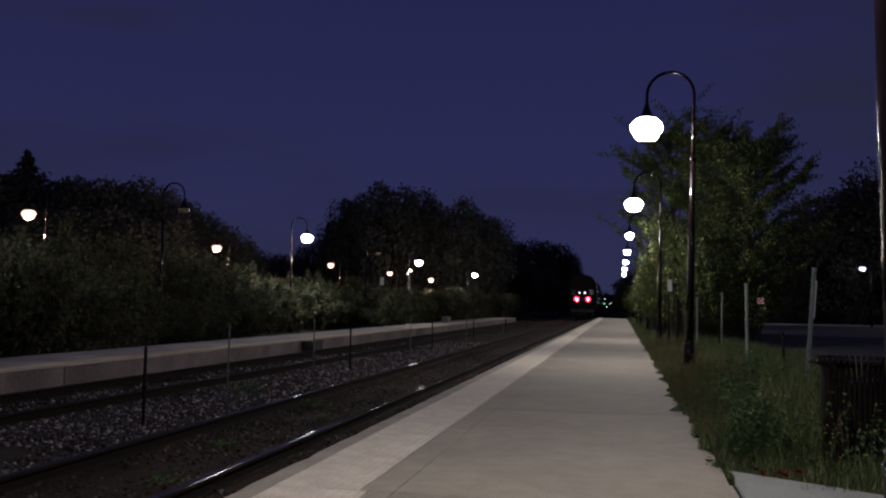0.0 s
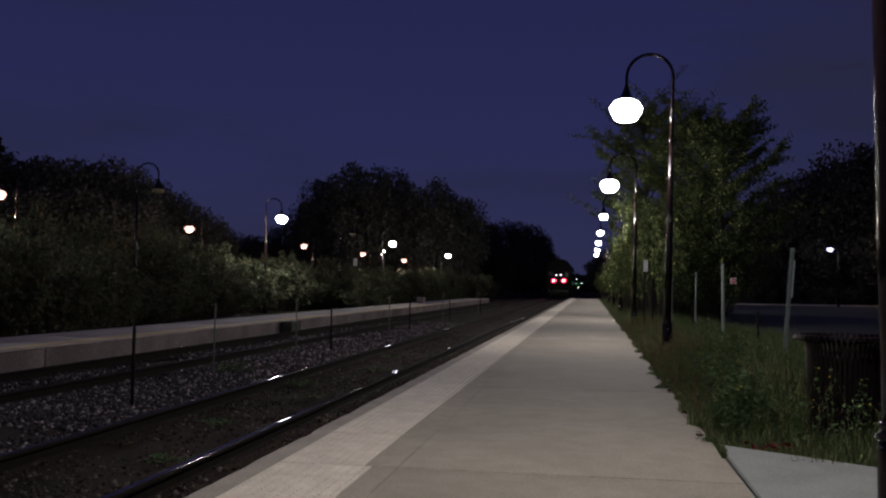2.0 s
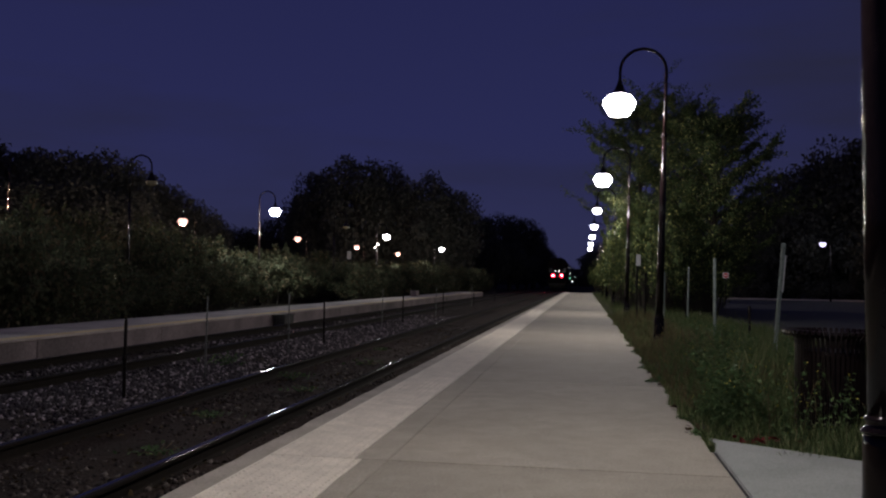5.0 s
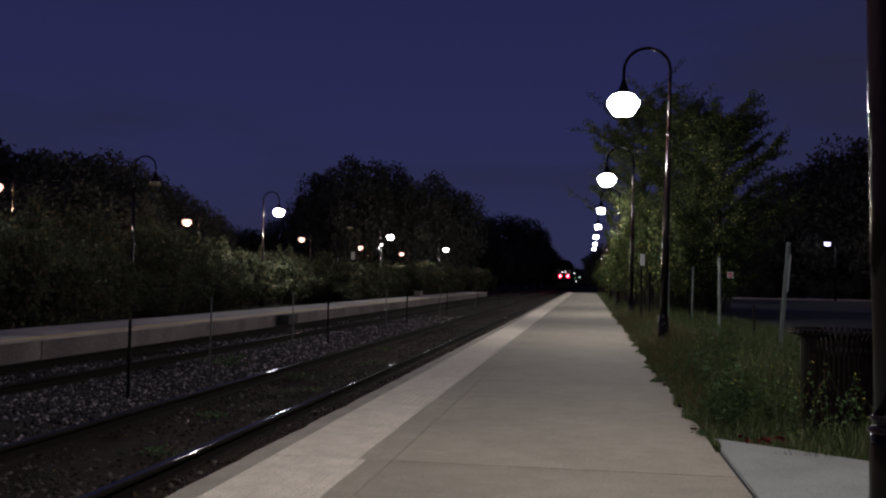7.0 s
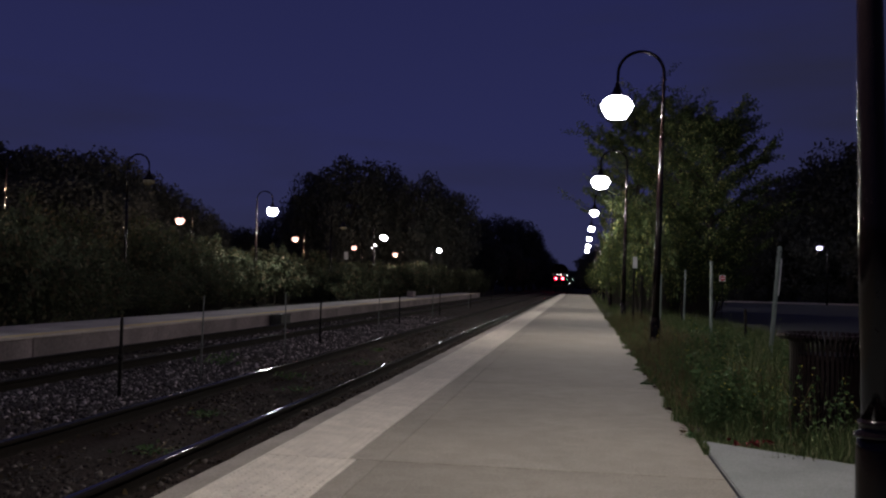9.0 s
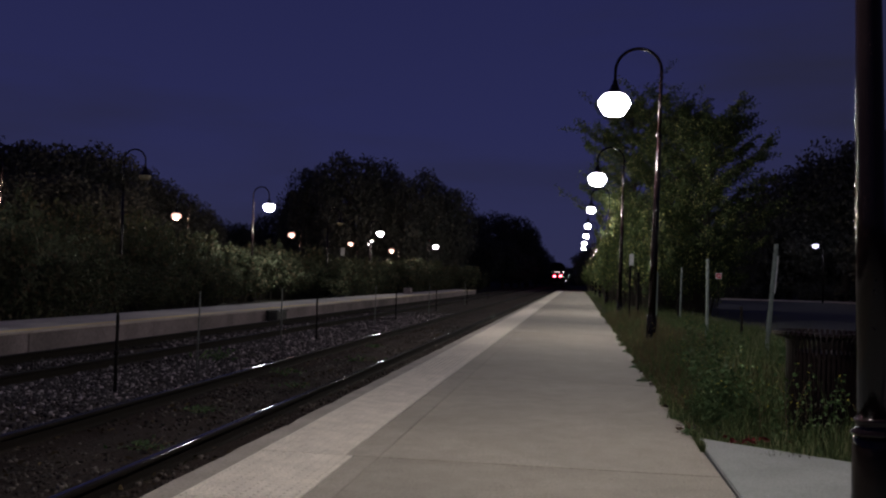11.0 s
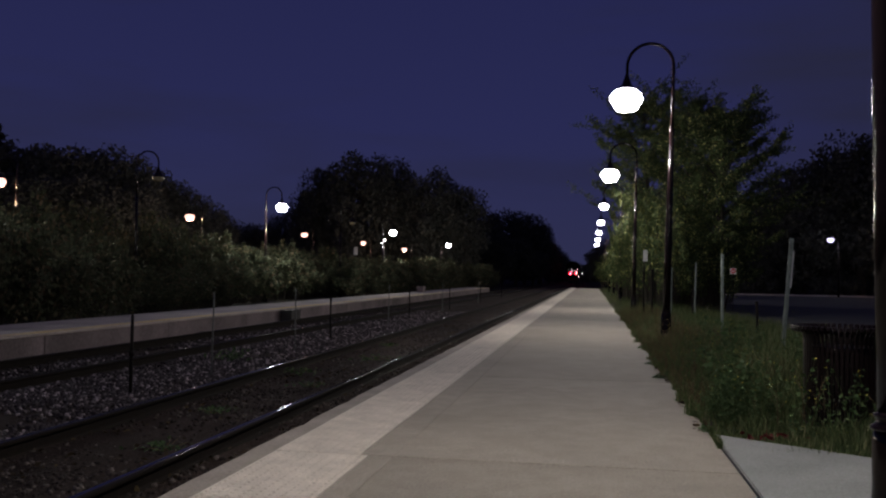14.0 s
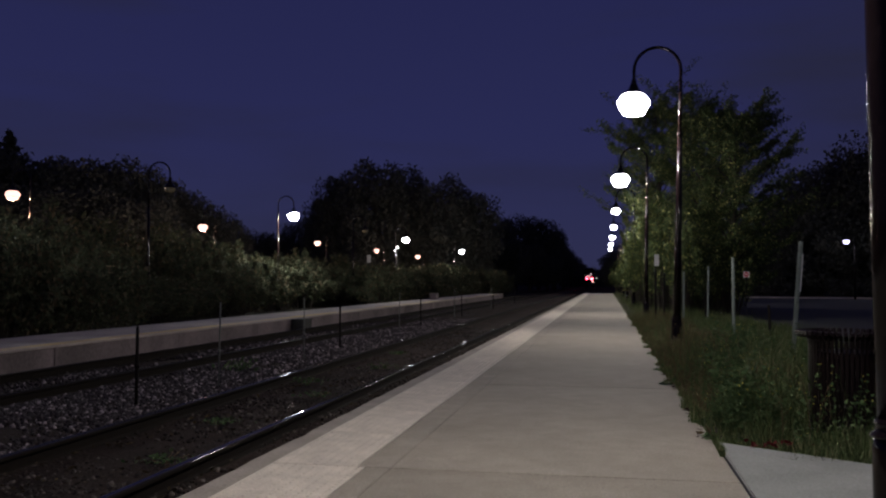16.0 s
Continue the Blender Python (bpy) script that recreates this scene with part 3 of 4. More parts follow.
# ---- train ----
def build_train():
    """The rear car of a commuter train; its origin lies on the rails below the rear end."""
    root = thing("train", "dark commuter train leaving with red marker lights lit", "train", pose(-3.80, 99, RAIL_Z))
    L, W = 25.9, 1.5
    prof = [(-W, 1.05), (-W, 3.55), (-W + 0.12, 4.15), (-W + 0.45, 4.55), (-0.6, 4.78), (0.6, 4.78), (W - 0.45, 4.55), (W - 0.12, 4.15), (W, 3.55), (W, 1.05)]
    bm = bmesh.new()
    a = [bm.verts.new((x, 0.0, z)) for x, z in prof]
    b = [bm.verts.new((x, L, z)) for x, z in prof]
    n = len(prof)
    for i in range(n):
        bm.faces.new((a[i], a[(i + 1) % n], b[(i + 1) % n], b[i]))
    bm.faces.new(list(reversed(a))), bm.faces.new(b)
    bmesh.ops.recalc_face_normals(bm, faces=bm.faces)
    bmesh.ops.bevel(bm, geom=[e for e in bm.edges if abs(e.verts[0].co.y - e.verts[1].co.y) < 0.1], offset=0.06, segments=2, affect="EDGES")
    body = part("body", bm, TRAIN_STEEL, root)
    for sx in (-1, 1):
        for i in range(11):
            for z in (1.75, 3.15):
                part("window", box(sx * W - 0.02, sx * W + 0.02, 1.6 + i * 2.1, 3.0 + i * 2.1, z, z + 0.62, 0.01), TRAIN_GLASS, body)
        for k in range(5):
            part("flute", box(sx * W - 0.012, sx * W + 0.022, 0.2, L - 0.2, 1.12 + k * 0.1, 1.16 + k * 0.1, 0.008), TRAIN_STEEL, body)
        part("end_window", box(sx * 0.95 - 0.28, sx * 0.95 + 0.28, -0.03, 0.02, 2.62, 3.25, 0.02), TRAIN_GLASS, body)
        part("grab_rail", tube([(sx * 1.32, -0.09, 1.2), (sx * 1.32, -0.09, 2.4)], 0.018, 8), TRAIN_STEEL, root)
        light = part("marker_light", lathe([(0.30, 0.0), (0.30, 0.08), (0.27, 0.10)], 20), TRAIN_DARK, root, m=pose(sx * 0.615, -0.0, 2.18, 90))
        # ring made broader than a lens, so the bulb's red halo is in it
        part("lens", lathe([(0.285, 0.10), (0.27, 0.125), (0.12, 0.14)], 20), RED_HALO, light, "glowing red lens, widened to hold its halo")
        part("bulb", lathe([(0.115, 0.135), (0.10, 0.16), (0.05, 0.175)], 16), RED_GLOW, light, "bright pinkish bulb")
        head = part("upper_light", lathe([(0.09, 0.0), (0.09, 0.07), (0.075, 0.08)], 18), TRAIN_DARK, root, m=pose(sx * 0.28, 0, 2.88, 90))
        part("lens", lathe([(0.075, 0.08), (0.06, 0.10), (0.03, 0.105)], 18), WHITE_GLOW, head, "dim white lens")
    door = part("end_door", box(-0.42, 0.42, -0.05, 0.02, 1.15, 2.62, 0.02), TRAIN_STEEL, root)
    part("door_window", box(-0.26, 0.26, -0.062, -0.045, 1.95, 2.5, 0.01), TRAIN_GLASS, door)
    part("buffer_plate", box(-0.62, 0.62, -0.20, 0.02, 0.92, 1.08, 0.03), TRAIN_DARK, root)
    part("coupler", tube([(0, 0.3, 0.86), (0, -0.25, 0.86), (0, -0.55, 0.86)], [0.09, 0.09, 0.13], 10), TRAIN_DARK, root)
    part("underframe", box(-1.25, 1.25, 0.1, L - 0.1, 0.75, 1.06, 0.04), TRAIN_DARK, root)
    part("roof_vent", box(-0.5, 0.5, 8, 11, 4.76, 4.98, 0.06), TRAIN_STEEL, root)
    for y in (3.0, L - 3.0):
        bogie = part("bogie", box(-1.12, 1.12, y - 1.6, y + 1.6, 0.38, 0.70, 0.08), TRAIN_DARK, root)
        for dy in (-1.25, 1.25):
            for sx in (-0.75, 0.75):
                part("wheel", lathe([(0.20, -0.07), (0.46, -0.065), (0.44, 0.06), (0.20, 0.07)], 28), RUST, bogie, m=pose(sx, y + dy, 0.45, 0, 90))
    return root


train = build_train()


# ---- signals beyond the platform ----
def signal(x, y, z, lens, label):
    root = thing("signal_post", label, "signal", pose(x, y, -0.5))
    part("post", lathe([(0.022, 0), (0.022, z + 0.45)], 10), DARK_POST, root)
    part("head", box(-0.085, 0.085, -0.06, 0.10, z + 0.41, z + 0.59, 0.02), DARK_POST, root)
    part("lens", lathe([(0.052, 0.0), (0.052, 0.05), (0.03, 0.07)], 16), lens, root, "glowing lens", pose(0, -0.06, z + 0.5, 90))


signal(-1.92, 131.0, 2.30, WHITE_GLOW, "slim signal post with a white light")
signal(-1.93, 128.5, 1.66, GREEN_GLOW, "slim signal post with a green light")
signal(-1.62, 129.5, 1.16, WHITE_GLOW, "low signal post with a white light")
signal(-1.15, 130.5, 1.72, SIGNAL_GLOW, "slim signal post with a pale green light")


# ---- posts between the tracks ----
def marker_post(x, y, top, material, label, r=0.028, tip=None):
    root = thing("marker_post", label, "post", pose(x, y, -0.42, random.uniform(-1, 1), random.uniform(-1, 1)), "posts between the tracks")
    part("stake", lathe([(r, -0.1), (r, top + 0.38), (r * 0.6, top + 0.42)], 10), material, root)
    part("band", lathe([(r * 1.5, 0.55), (r * 1.5, 0.61)], 10), material, root)
    if tip:
        part("tip", lathe([(r * 1.25, top + 0.33), (r * 1.25, top + 0.43)], 10), tip, root, "faded red tip")


for x, y in ((-5.33, 10.06), (-5.66, 19.5), (-5.95, 29.8), (-6.0, 38.9), (-6.0, 50.0), (-6.0, 62.0)):
    marker_post(x, y, 0.62, DARK_POST, "thin dark steel stake in the ballast between the tracks", r=0.02)
for x, y in ((-5.30, 12.3), (-5.50, 16.6), (-5.68, 25.4), (-5.85, 36.0), (-6.0, 49.0)):
    marker_post(x, y, 0.85, PALE_POST, "thin pale stake standing in ballast between the tracks", r=0.011)


tuft = thing("weed", "small green leafy plant growing in the ballast", "weed", pose(-5.78, 14.2, -0.325))
_rng = np.random.default_rng(33)
for k in range(5):
    top = np.array([_rng.normal(0, 0.10), _rng.normal(0, 0.10), _rng.uniform(0.10, 0.22)])
    part("stem", limbs_mesh("stem", [[(top * u, 0.004) for u in (0, 0.5, 1.0)]], WEED, 4), None, tuft)
part("leaves", quads_mesh("leaves", leaf_quads(_rng, _rng.normal(0, 1, (90, 3)) * np.array([0.13, 0.13, 0.05]) + np.array([0, 0, 0.11]), 0.035), 4, WEED), None, tuft)

far_sign = thing("station_sign", "small pale sign on a post above the hedge", "sign", pose(-25.81, 98, -0.55))
part("post", lathe([(0.04, 0), (0.04, 4.6)], 10), DARK_POST, far_sign)
part("panel", box(-0.22, 0.22, -0.07, -0.04, 3.75, 4.6, 0.01), WHITE_PLATE, far_sign)

flood = thing("floodlight", "pair of small white floodlights on a dark pole", "floodlight", pose(-18.46, 80, -0.55))
part("pole", lathe([(0.06, 0), (0.05, 4.9)], 10), DARK_POST, flood)
for dx, dz, r in ((0.08, 4.72, 0.115), (-0.16, 4.45, 0.075)):
    head = part("lamp_head", lathe([(r * 0.6, 0), (r * 1.1, 0.12), (r * 1.1, 0.16)], 14), DARK_POST, flood, m=pose(dx, 0, dz, 90))
    part("lens", lathe([(r, 0.16), (r * 0.7, 0.18)], 14), WHITE_GLOW, head, "glowing white lens")


# ---- verge on the platform's open side ----
def verge_height(x, y):
    return -0.10 - 0.055 * max(0, x - 1.2) + 0.05 * noise.noise((x * 0.8, y * 0.5, 2))


vg = bmesh.new()
xs = [0.80, 0.95, 1.3, 1.8, 2.4, 3.0, 3.8, 4.6, 5.6]
rows = [[vg.verts.new((x, y, verge_height(x, y))) for x in xs] for y in [-10 + 1.0 * k for k in range(135)]]
for a, b in zip(rows, rows[1:]):
    for i in range(len(xs) - 1):
        vg.faces.new((a[i], a[i + 1], b[i + 1], b[i])).smooth = True
tagged(part("verge", vg, SOIL), "earth verge under weeds beside the platform", "verge", kind="structure")

lot = tagged(part("parking_lot", box(5.3, 75, 22, 93, -0.56, -0.33), ASPHALT), "empty dark asphalt parking lot beyond the verge", "parking lot", kind="structure")
kerbs = thing("kerb", "pale concrete kerb at the far side of the parking lot", "kerb", kind="structure")
for i in range(22):
    part("kerb_stone", box(12 + i * 2.5, 14.49 + i * 2.5, 93, 93.35, -0.5, -0.17, 0.02), OLD_CONCRETE, kerbs)
for i in range(14):
    part("kerb_stone", box(5.1, 5.3, 24 + i * 2.5, 26.49 + i * 2.5, -0.5, -0.20, 0.02), OLD_CONCRETE, kerbs)


def blades(seed, count, x0, x1, y0, y1, lo, hi, material=None):
    """Curved grass blades, two faces each."""
    rng = np.random.default_rng(seed)
    y = y0 + (y1 - y0) * rng.uniform(0, 1, count) ** 1.5
    x = x0 + (x1 - x0) * rng.uniform(0, 1, count)
    spill = np.array([0.5 * max(0, noise.noise((1, b * 0.7, 6))) + 0.9 * max(0, noise.noise((5, b * 2.3, 2))) for b in y])
    x = np.where(rng.uniform(0, 1, count) < 0.07, 0.905 - 0.26 * spill * rng.uniform(0, 1, count) ** 1.6, x)
    edge = np.clip((x - 0.86) / 0.7, 0.22, 1)
    patch = np.array([0.75 + 0.6 * noise.noise((a * 0.9, b * 0.5, 9)) for a, b in zip(x, y)])
    h = rng.uniform(lo, hi, count) * edge * patch
    z = np.array([verge_height(a, b) for a, b in zip(x, y)])
    z = np.where(x < 0.9, 0.0, z)
    ang, w = rng.uniform(0, 6.283, count), rng.uniform(0.0025, 0.006, count)
    lean = rng.uniform(0.1, 0.55, count) * h
    side_v = np.stack([-np.sin(ang), np.cos(ang), np.zeros(count)], 1) * w[:, None]
    out = np.stack([np.cos(ang), np.sin(ang), np.zeros(count)], 1)
    p0 = np.stack([x, y, z], 1)
    p1 = p0 + out * (lean * 0.35)[:, None] + np.array([0, 0, 1]) * (h * 0.6)[:, None]
    p2 = p0 + out * lean[:, None] + np.array([0, 0, 1]) * h[:, None]
    q = np.stack([p0 - side_v, p0 + side_v, p1 + side_v * 0.8, p1 - side_v * 0.8, p1 - side_v * 0.8, p1 + side_v * 0.8, p2 + side_v * 0.15, p2 - side_v * 0.15], 1)
    return quads_mesh("grass", q.reshape(-1, 3), 4, material or GRASS)


grass = part("grass", blades(21, 75000, 0.90, 5.2, 7.0, 34, 0.12, 0.46))
tagged(grass, "overgrown grass and weeds along the platform edge", "grass", kind="stuff")
edge_grass = part("grass", blades(23, 7000, 1.0, 3.2, 6.5, 7.6, 0.10, 0.40))
tagged(edge_grass, "tufts of grass at the path slab's edge", "grass", kind="stuff")
dry_grass = part("grass", blades(24, 15000, 0.95, 2.3, 9.0, 34, 0.22, 0.52, DRY))
tagged(dry_grass, "dry brown grass standing near the platform edge", "grass", kind="stuff")
tall_grass = part("grass", blades(25, 5500, 1.35, 3.6, 7.9, 16, 0.36, 0.80))
tagged(tall_grass, "tall green grass round the litter bin", "grass", kind="stuff")
far_grass = part("grass", blades(22, 20000, 0.90, 4.6, 30, 100, 0.2, 0.6))
tagged(far_grass, "rough grass further along the platform edge", "grass", kind="stuff")


def weed(seed, h, bloom=0.3, leaf=0.021):
    """A leafy weed: four stems, each with its leaves, some with a flower head."""
    rng = np.random.default_rng(seed)
    root = thing("weed", "thin leafy green weed growing in the verge", "weed", group="weeds in the verge")
    cs = []
    for k in range(4):
        a, lean = rng.uniform(0, 6.28), rng.uniform(0.05, 0.4) * h
        top = np.array([math.cos(a) * lean, math.sin(a) * lean, h * rng.uniform(0.65, 1.05)])
        part("stem", limbs_mesh("stem", [[(top * u * np.array([u, u, 1]), 0.004 * (1.2 - u)) for u in (0, 0.35, 0.7, 1.0)]], GRASS, 4), None, root)
        for u in np.linspace(0.12, 1.0, 20):
            cs.append(top * u * np.array([u, u, 1]) + rng.normal(0, 0.022, 3))
        if rng.uniform() < bloom:
            part("flower", quads_mesh("flower", leaf_quads(rng, np.repeat(top[None], 5, 0), 0.008), 4, PETAL), None, root, "tiny yellow flower head")
    part("leaves", quads_mesh("leaves", leaf_quads(rng, np.array(cs), leaf, 0.3), 4, WEED), None, root)
    return root


random.seed(5)
kinds = [weed(40 + k, 0.42 + 0.07 * k) for k in range(5)]
spots = []
for k in range(230):
    y = 8.0 + 17 * random.random() ** 1.4
    x = random.uniform(1.05, 3.5) if y > 9 else random.uniform(1.05, 1.5)
    if k % 15 == 0:
        x, y = 1.5 + 0.09 * (k / 15), 7.22 + 0.1 * math.sin(k)
    tall = 0.65 + 0.5 * min(1, max(0, (x - 1.1) / 0.8)) * (1 if y < 14 else 0.55)
    tall *= 0.6 if y < 7.5 else 1.0
    if abs(x - 1.5) < 0.4 and 14.5 < y < 19.3:
        tall *= 0.45
    m = pose(x, y, verge_height(x, y) - 0.01, 0, 0, random.uniform(0, 360)) @ Matrix.Scale(tall * random.uniform(0.8, 1.15), 4)
    spots.append(m)
for k in range(5, len(spots)):
    copy_thing(kinds[k % 5], spots[k])
for ob, m in zip(kinds, spots):
    ob.matrix_basis = m

broad = [weed(70 + k, 0.50 + 0.12 * k, 0.5, 0.036) for k in range(3)]
spots = []
for k in range(58):
    y = 8.1 + 11 * random.random() ** 1.3
    x = random.uniform(1.3, 3.3) if y > 9 else random.uniform(1.2, 1.6)
    low = 0.35 if abs(x - 1.5) < 0.4 and y > 14 else 1.0
    spots.append(pose(x, y, verge_height(x, y) - 0.01, 0, 0, random.uniform(0, 360)) @ Matrix.Scale(low * random.uniform(0.7, 1.15), 4))
for ob in broad:
    tagged(ob, "broad-leaved green weed standing among the grass")
for k in range(3, len(spots)):
    copy_thing(broad[k % 3], spots[k])
for ob, m in zip(broad, spots):
    ob.matrix_basis = m

flowering = weed(61, 0.62, 1.0)
tagged(flowering, "tall weed with yellow flower heads beside the litter bin")
spots = [(1.56, 7.34), (1.66, 7.28), (1.80, 7.30), (1.93, 7.27), (2.08, 7.33), (2.22, 7.38), (1.47, 7.65)]
for k, (x, y) in enumerate(spots[1:]):
    copy_thing(flowering, pose(x, y, -0.06, 0, 0, 67 * k) @ Matrix.Scale(0.75 + 0.25 * math.sin(k * 2.3) ** 2, 4))
flowering.matrix_basis = pose(*spots[0], -0.06)

def stalk(x, y, h, lean, seed):
    """A dry flowering stalk with side twigs and small yellow heads."""
    rng = np.random.default_rng(seed)
    root = thing("weed_stalk", "tall dry stalk with tiny yellow flower heads in the verge", "weed", pose(x, y, verge_height(x, y)), "dry stalks in the verge")
    top = np.array([lean * h, rng.uniform(-0.08, 0.08) * h, h])
    part("stem", limbs_mesh("stem", [[(top * u * np.array([u, u, 1]), 0.0045 * (1.25 - u)) for u in (0, 0.35, 0.7, 1.0)]], DRY, 5), None, root)
    for k in range(5):
        u = 0.45 + 0.11 * k
        p = top * u * np.array([u, u, 1])
        a = rng.uniform(0, 6.28)
        tip = p + np.array([math.cos(a), math.sin(a), 1.1]) * rng.uniform(0.05, 0.12)
        part("twig", limbs_mesh("twig", [[(p, 0.0025), (tip, 0.0015)]], DRY, 4), None, root)
        if k % 2:
            part("flower", quads_mesh("flower", leaf_quads(rng, np.repeat(tip[None], 5, 0), 0.008), 4, PETAL), None, root, "tiny yellow flower head")


for k in range(26):
    q = random.Random(700 + k)
    y = q.uniform(7.2, 7.6) if k < 9 else q.uniform(9.5, 18.5)
    x = q.uniform(1.45, 2.45) if k < 9 else q.uniform(1.15, 1.9 + 0.07 * (y - 9))
    stalk(x, y, q.uniform(0.38, 0.62) if k < 9 else q.uniform(0.45, 0.75), q.uniform(-0.22, 0.22), 720 + k)

rng = np.random.default_rng(77)
cs = np.stack([rng.normal(1.30, 0.09, 34), rng.normal(6.90, 0.03, 34), rng.uniform(0.01, 0.05, 34)], 1)
tagged(part("fallen_leaves", quads_mesh("fallen_leaves", leaf_quads(rng, cs, 0.028, 0.6), 4, RED_LEAF)), "small drift of red leaves on the path's edge", "leaves", kind="stuff")


rng = np.random.default_rng(78)
ys = np.concatenate([rng.normal(c, 0.16, 16) for c in (7.3, 8.6, 10.45, 11.9, 15.1, 19.8)])
cs = np.stack([0.90 - np.abs(rng.normal(0, 0.045, len(ys))), ys, rng.uniform(0.006, 0.02, len(ys))], 1)
tagged(part("leaf_litter", quads_mesh("leaf_litter", leaf_quads(rng, cs, 0.026, 0.85), 4, LITTER)), "brown dead leaves gathered along the platform edge", "leaves", kind="stuff")


def creeping_tuft(x, y, reach, seed):
    """Flat dirt-bound weeds that have crept over the platform's edge."""
    rng = np.random.default_rng(seed)
    root = thing("weed", "flat dark tuft of weeds creeping over the platform edge", "weed", pose(x, y, 0.004), "tufts on the platform edge")
    u = rng.uniform(0, 1, 90) ** 0.8
    c = np.stack([-reach * u, rng.normal(0, 0.10, 90) * (1.15 - u), rng.uniform(0.004, 0.05, 90) * (1.1 - u)], 1)
    part("leaves", quads_mesh("leaves", leaf_quads(rng, c, 0.022, 0.75), 4, WEED), None, root)
    for k in range(6):
        tip = np.array([-reach * rng.uniform(0.4, 0.9), rng.uniform(-0.15, 0.15), rng.uniform(0.02, 0.09)])
        part("stem", limbs_mesh("stem", [[(tip * w, 0.003) for w in (0, 0.5, 1.0)]], DRY, 4), None, root)


for k, (y, reach) in enumerate(((7.25, 0.07), (8.0, 0.06), (8.9, 0.09), (10.85, 0.19), (11.15, 0.12), (12.55, 0.16), (13.1, 0.08), (15.4, 0.12), (18.2, 0.10))):
    creeping_tuft(0.91, y, reach, 300 + k)


# ---- litter bin ----
def litter_bin(m):
    """A round bin of upright steel straps that flare out at the rim."""
    root = thing("litter_bin", "dark slatted steel litter bin standing in weeds", "litter bin", m)
    part("liner", lathe([(0.225, 0.06), (0.235, 0.60), (0.22, 0.60), (0.21, 0.10)], 28), BLACK_STEEL, root)
    part("base_ring", lathe([(0.28, 0.02), (0.30, 0.03), (0.30, 0.07), (0.28, 0.08)], 32), BLACK_STEEL, root)
    n = 52
    for k in range(n):
        pts = [(0.292, 0, 0.04), (0.292, 0, 0.35), (0.292, 0, 0.68), (0.300, 0, 0.735), (0.335, 0, 0.775), (0.368, 0, 0.805), (0.386, 0, 0.800), (0.390, 0, 0.775), (0.372, 0, 0.755)]
        bm = bmesh.new()
        rings = [[bm.verts.new((x + dx, dy, z)) for dx, dy in ((0, -0.0125), (0.008, -0.0125), (0.008, 0.0125), (0, 0.0125))] for x, _, z in pts]
        for a, b in zip(rings, rings[1:]):
            for i in range(4):
                bm.faces.new((a[i], a[(i + 1) % 4], b[(i + 1) % 4], b[i]))
        bm.faces.new(list(reversed(rings[0]))), bm.faces.new(rings[-1])
        part("slat", bm, BLACK_STEEL, root, m=pose(0, 0, 0, 0, 0, 360 * k / n))
    for z in (0.20, 0.60):
        part("hoop", lathe([(0.272, z), (0.284, z), (0.284, z + 0.04), (0.272, z + 0.04)], 32), BLACK_STEEL, root)
    return root


litter_bin(pose(2.00, 7.75, -0.005, 0, 0, 4))


# ---- sign posts ----
def channel_post(x, y, top, lean, material, label, plate=None):
    """A perforated U-channel sign post."""
    root = thing("sign_post", label, "sign post", pose(x, y, -0.25, 0, lean, 8), "posts in the verge")
    h = top + 0.25
    bm = bmesh.new()
    sec = [(-0.045, 0.012), (-0.028, 0.012), (-0.020, -0.022), (0.020, -0.022), (0.028, 0.012), (0.045, 0.012), (0.045, 0.005), (0.032, 0.005), (0.024, -0.030), (-0.024, -0.030), (-0.032, 0.005), (-0.045, 0.005)]
    a = [bm.verts.new((p * 0.72, q, 0)) for p, q in sec]
    b = [bm.verts.new((p * 0.72, q, h)) for p, q in sec]
    for i in range(len(sec)):
        bm.faces.new((a[i], a[(i + 1) % len(sec)], b[(i + 1) % len(sec)], b[i]))
    bm.faces.new(b), bm.faces.new(list(reversed(a)))
    bmesh.ops.recalc_face_normals(bm, faces=bm.faces)
    part("post", bm, material, root)
    for k in range(6):
        part("bolt_hole", lathe([(0.007, 0), (0.007, 0.003)], 8), DARK_POST, root, m=pose(0, -0.030, h - 0.08 - 0.16 * k, 90))
    if plate:
        part("plate", box(*plate, 0.004), WHITE_PLATE, root, "thin sign plate seen edge-on")
    return root


channel_post(2.77, 20.0, 1.70, -0.5, GALV, "galvanised channel sign post without its sign")
channel_post(2.76, 14.0, 1.78, 4.4, GALV, "leaning galvanised sign post holding a sign seen edge-on", (0.022, 0.040, -0.030, 0.012, 1.30, 1.85))
channel_post(2.64, 31.0, 1.52, 0.5, GALV, "thin galvanised sign post in the weeds")
channel_post(3.52, 32.0, 1.72, 1.0, GALV, "grey galvanised sign post near the parking lot")
channel_post(3.35, 31.0, 0.85, 0, DARK_POST, "short dark stub of a sign post")
channel_post(3.84, 22.0, 0.66, -2, DARK_POST, "short dark post in the weeds by the lot")

notice = thing("notice_board", "small pale notice on two dark posts beside the platform", "notice", pose(1.62, 28, -0.2))
for sx in (-0.03, 0.22):
    part("post", lathe([(0.028, 0), (0.028, 1.95 - 0.3 * (sx > 0))], 10), DARK_POST, notice, m=pose(sx, 0, 0))
part("panel", box(-0.065, 0.065, -0.05, -0.03, 1.86, 2.20, 0.006), WHITE_PLATE, notice, "pale blank panel")

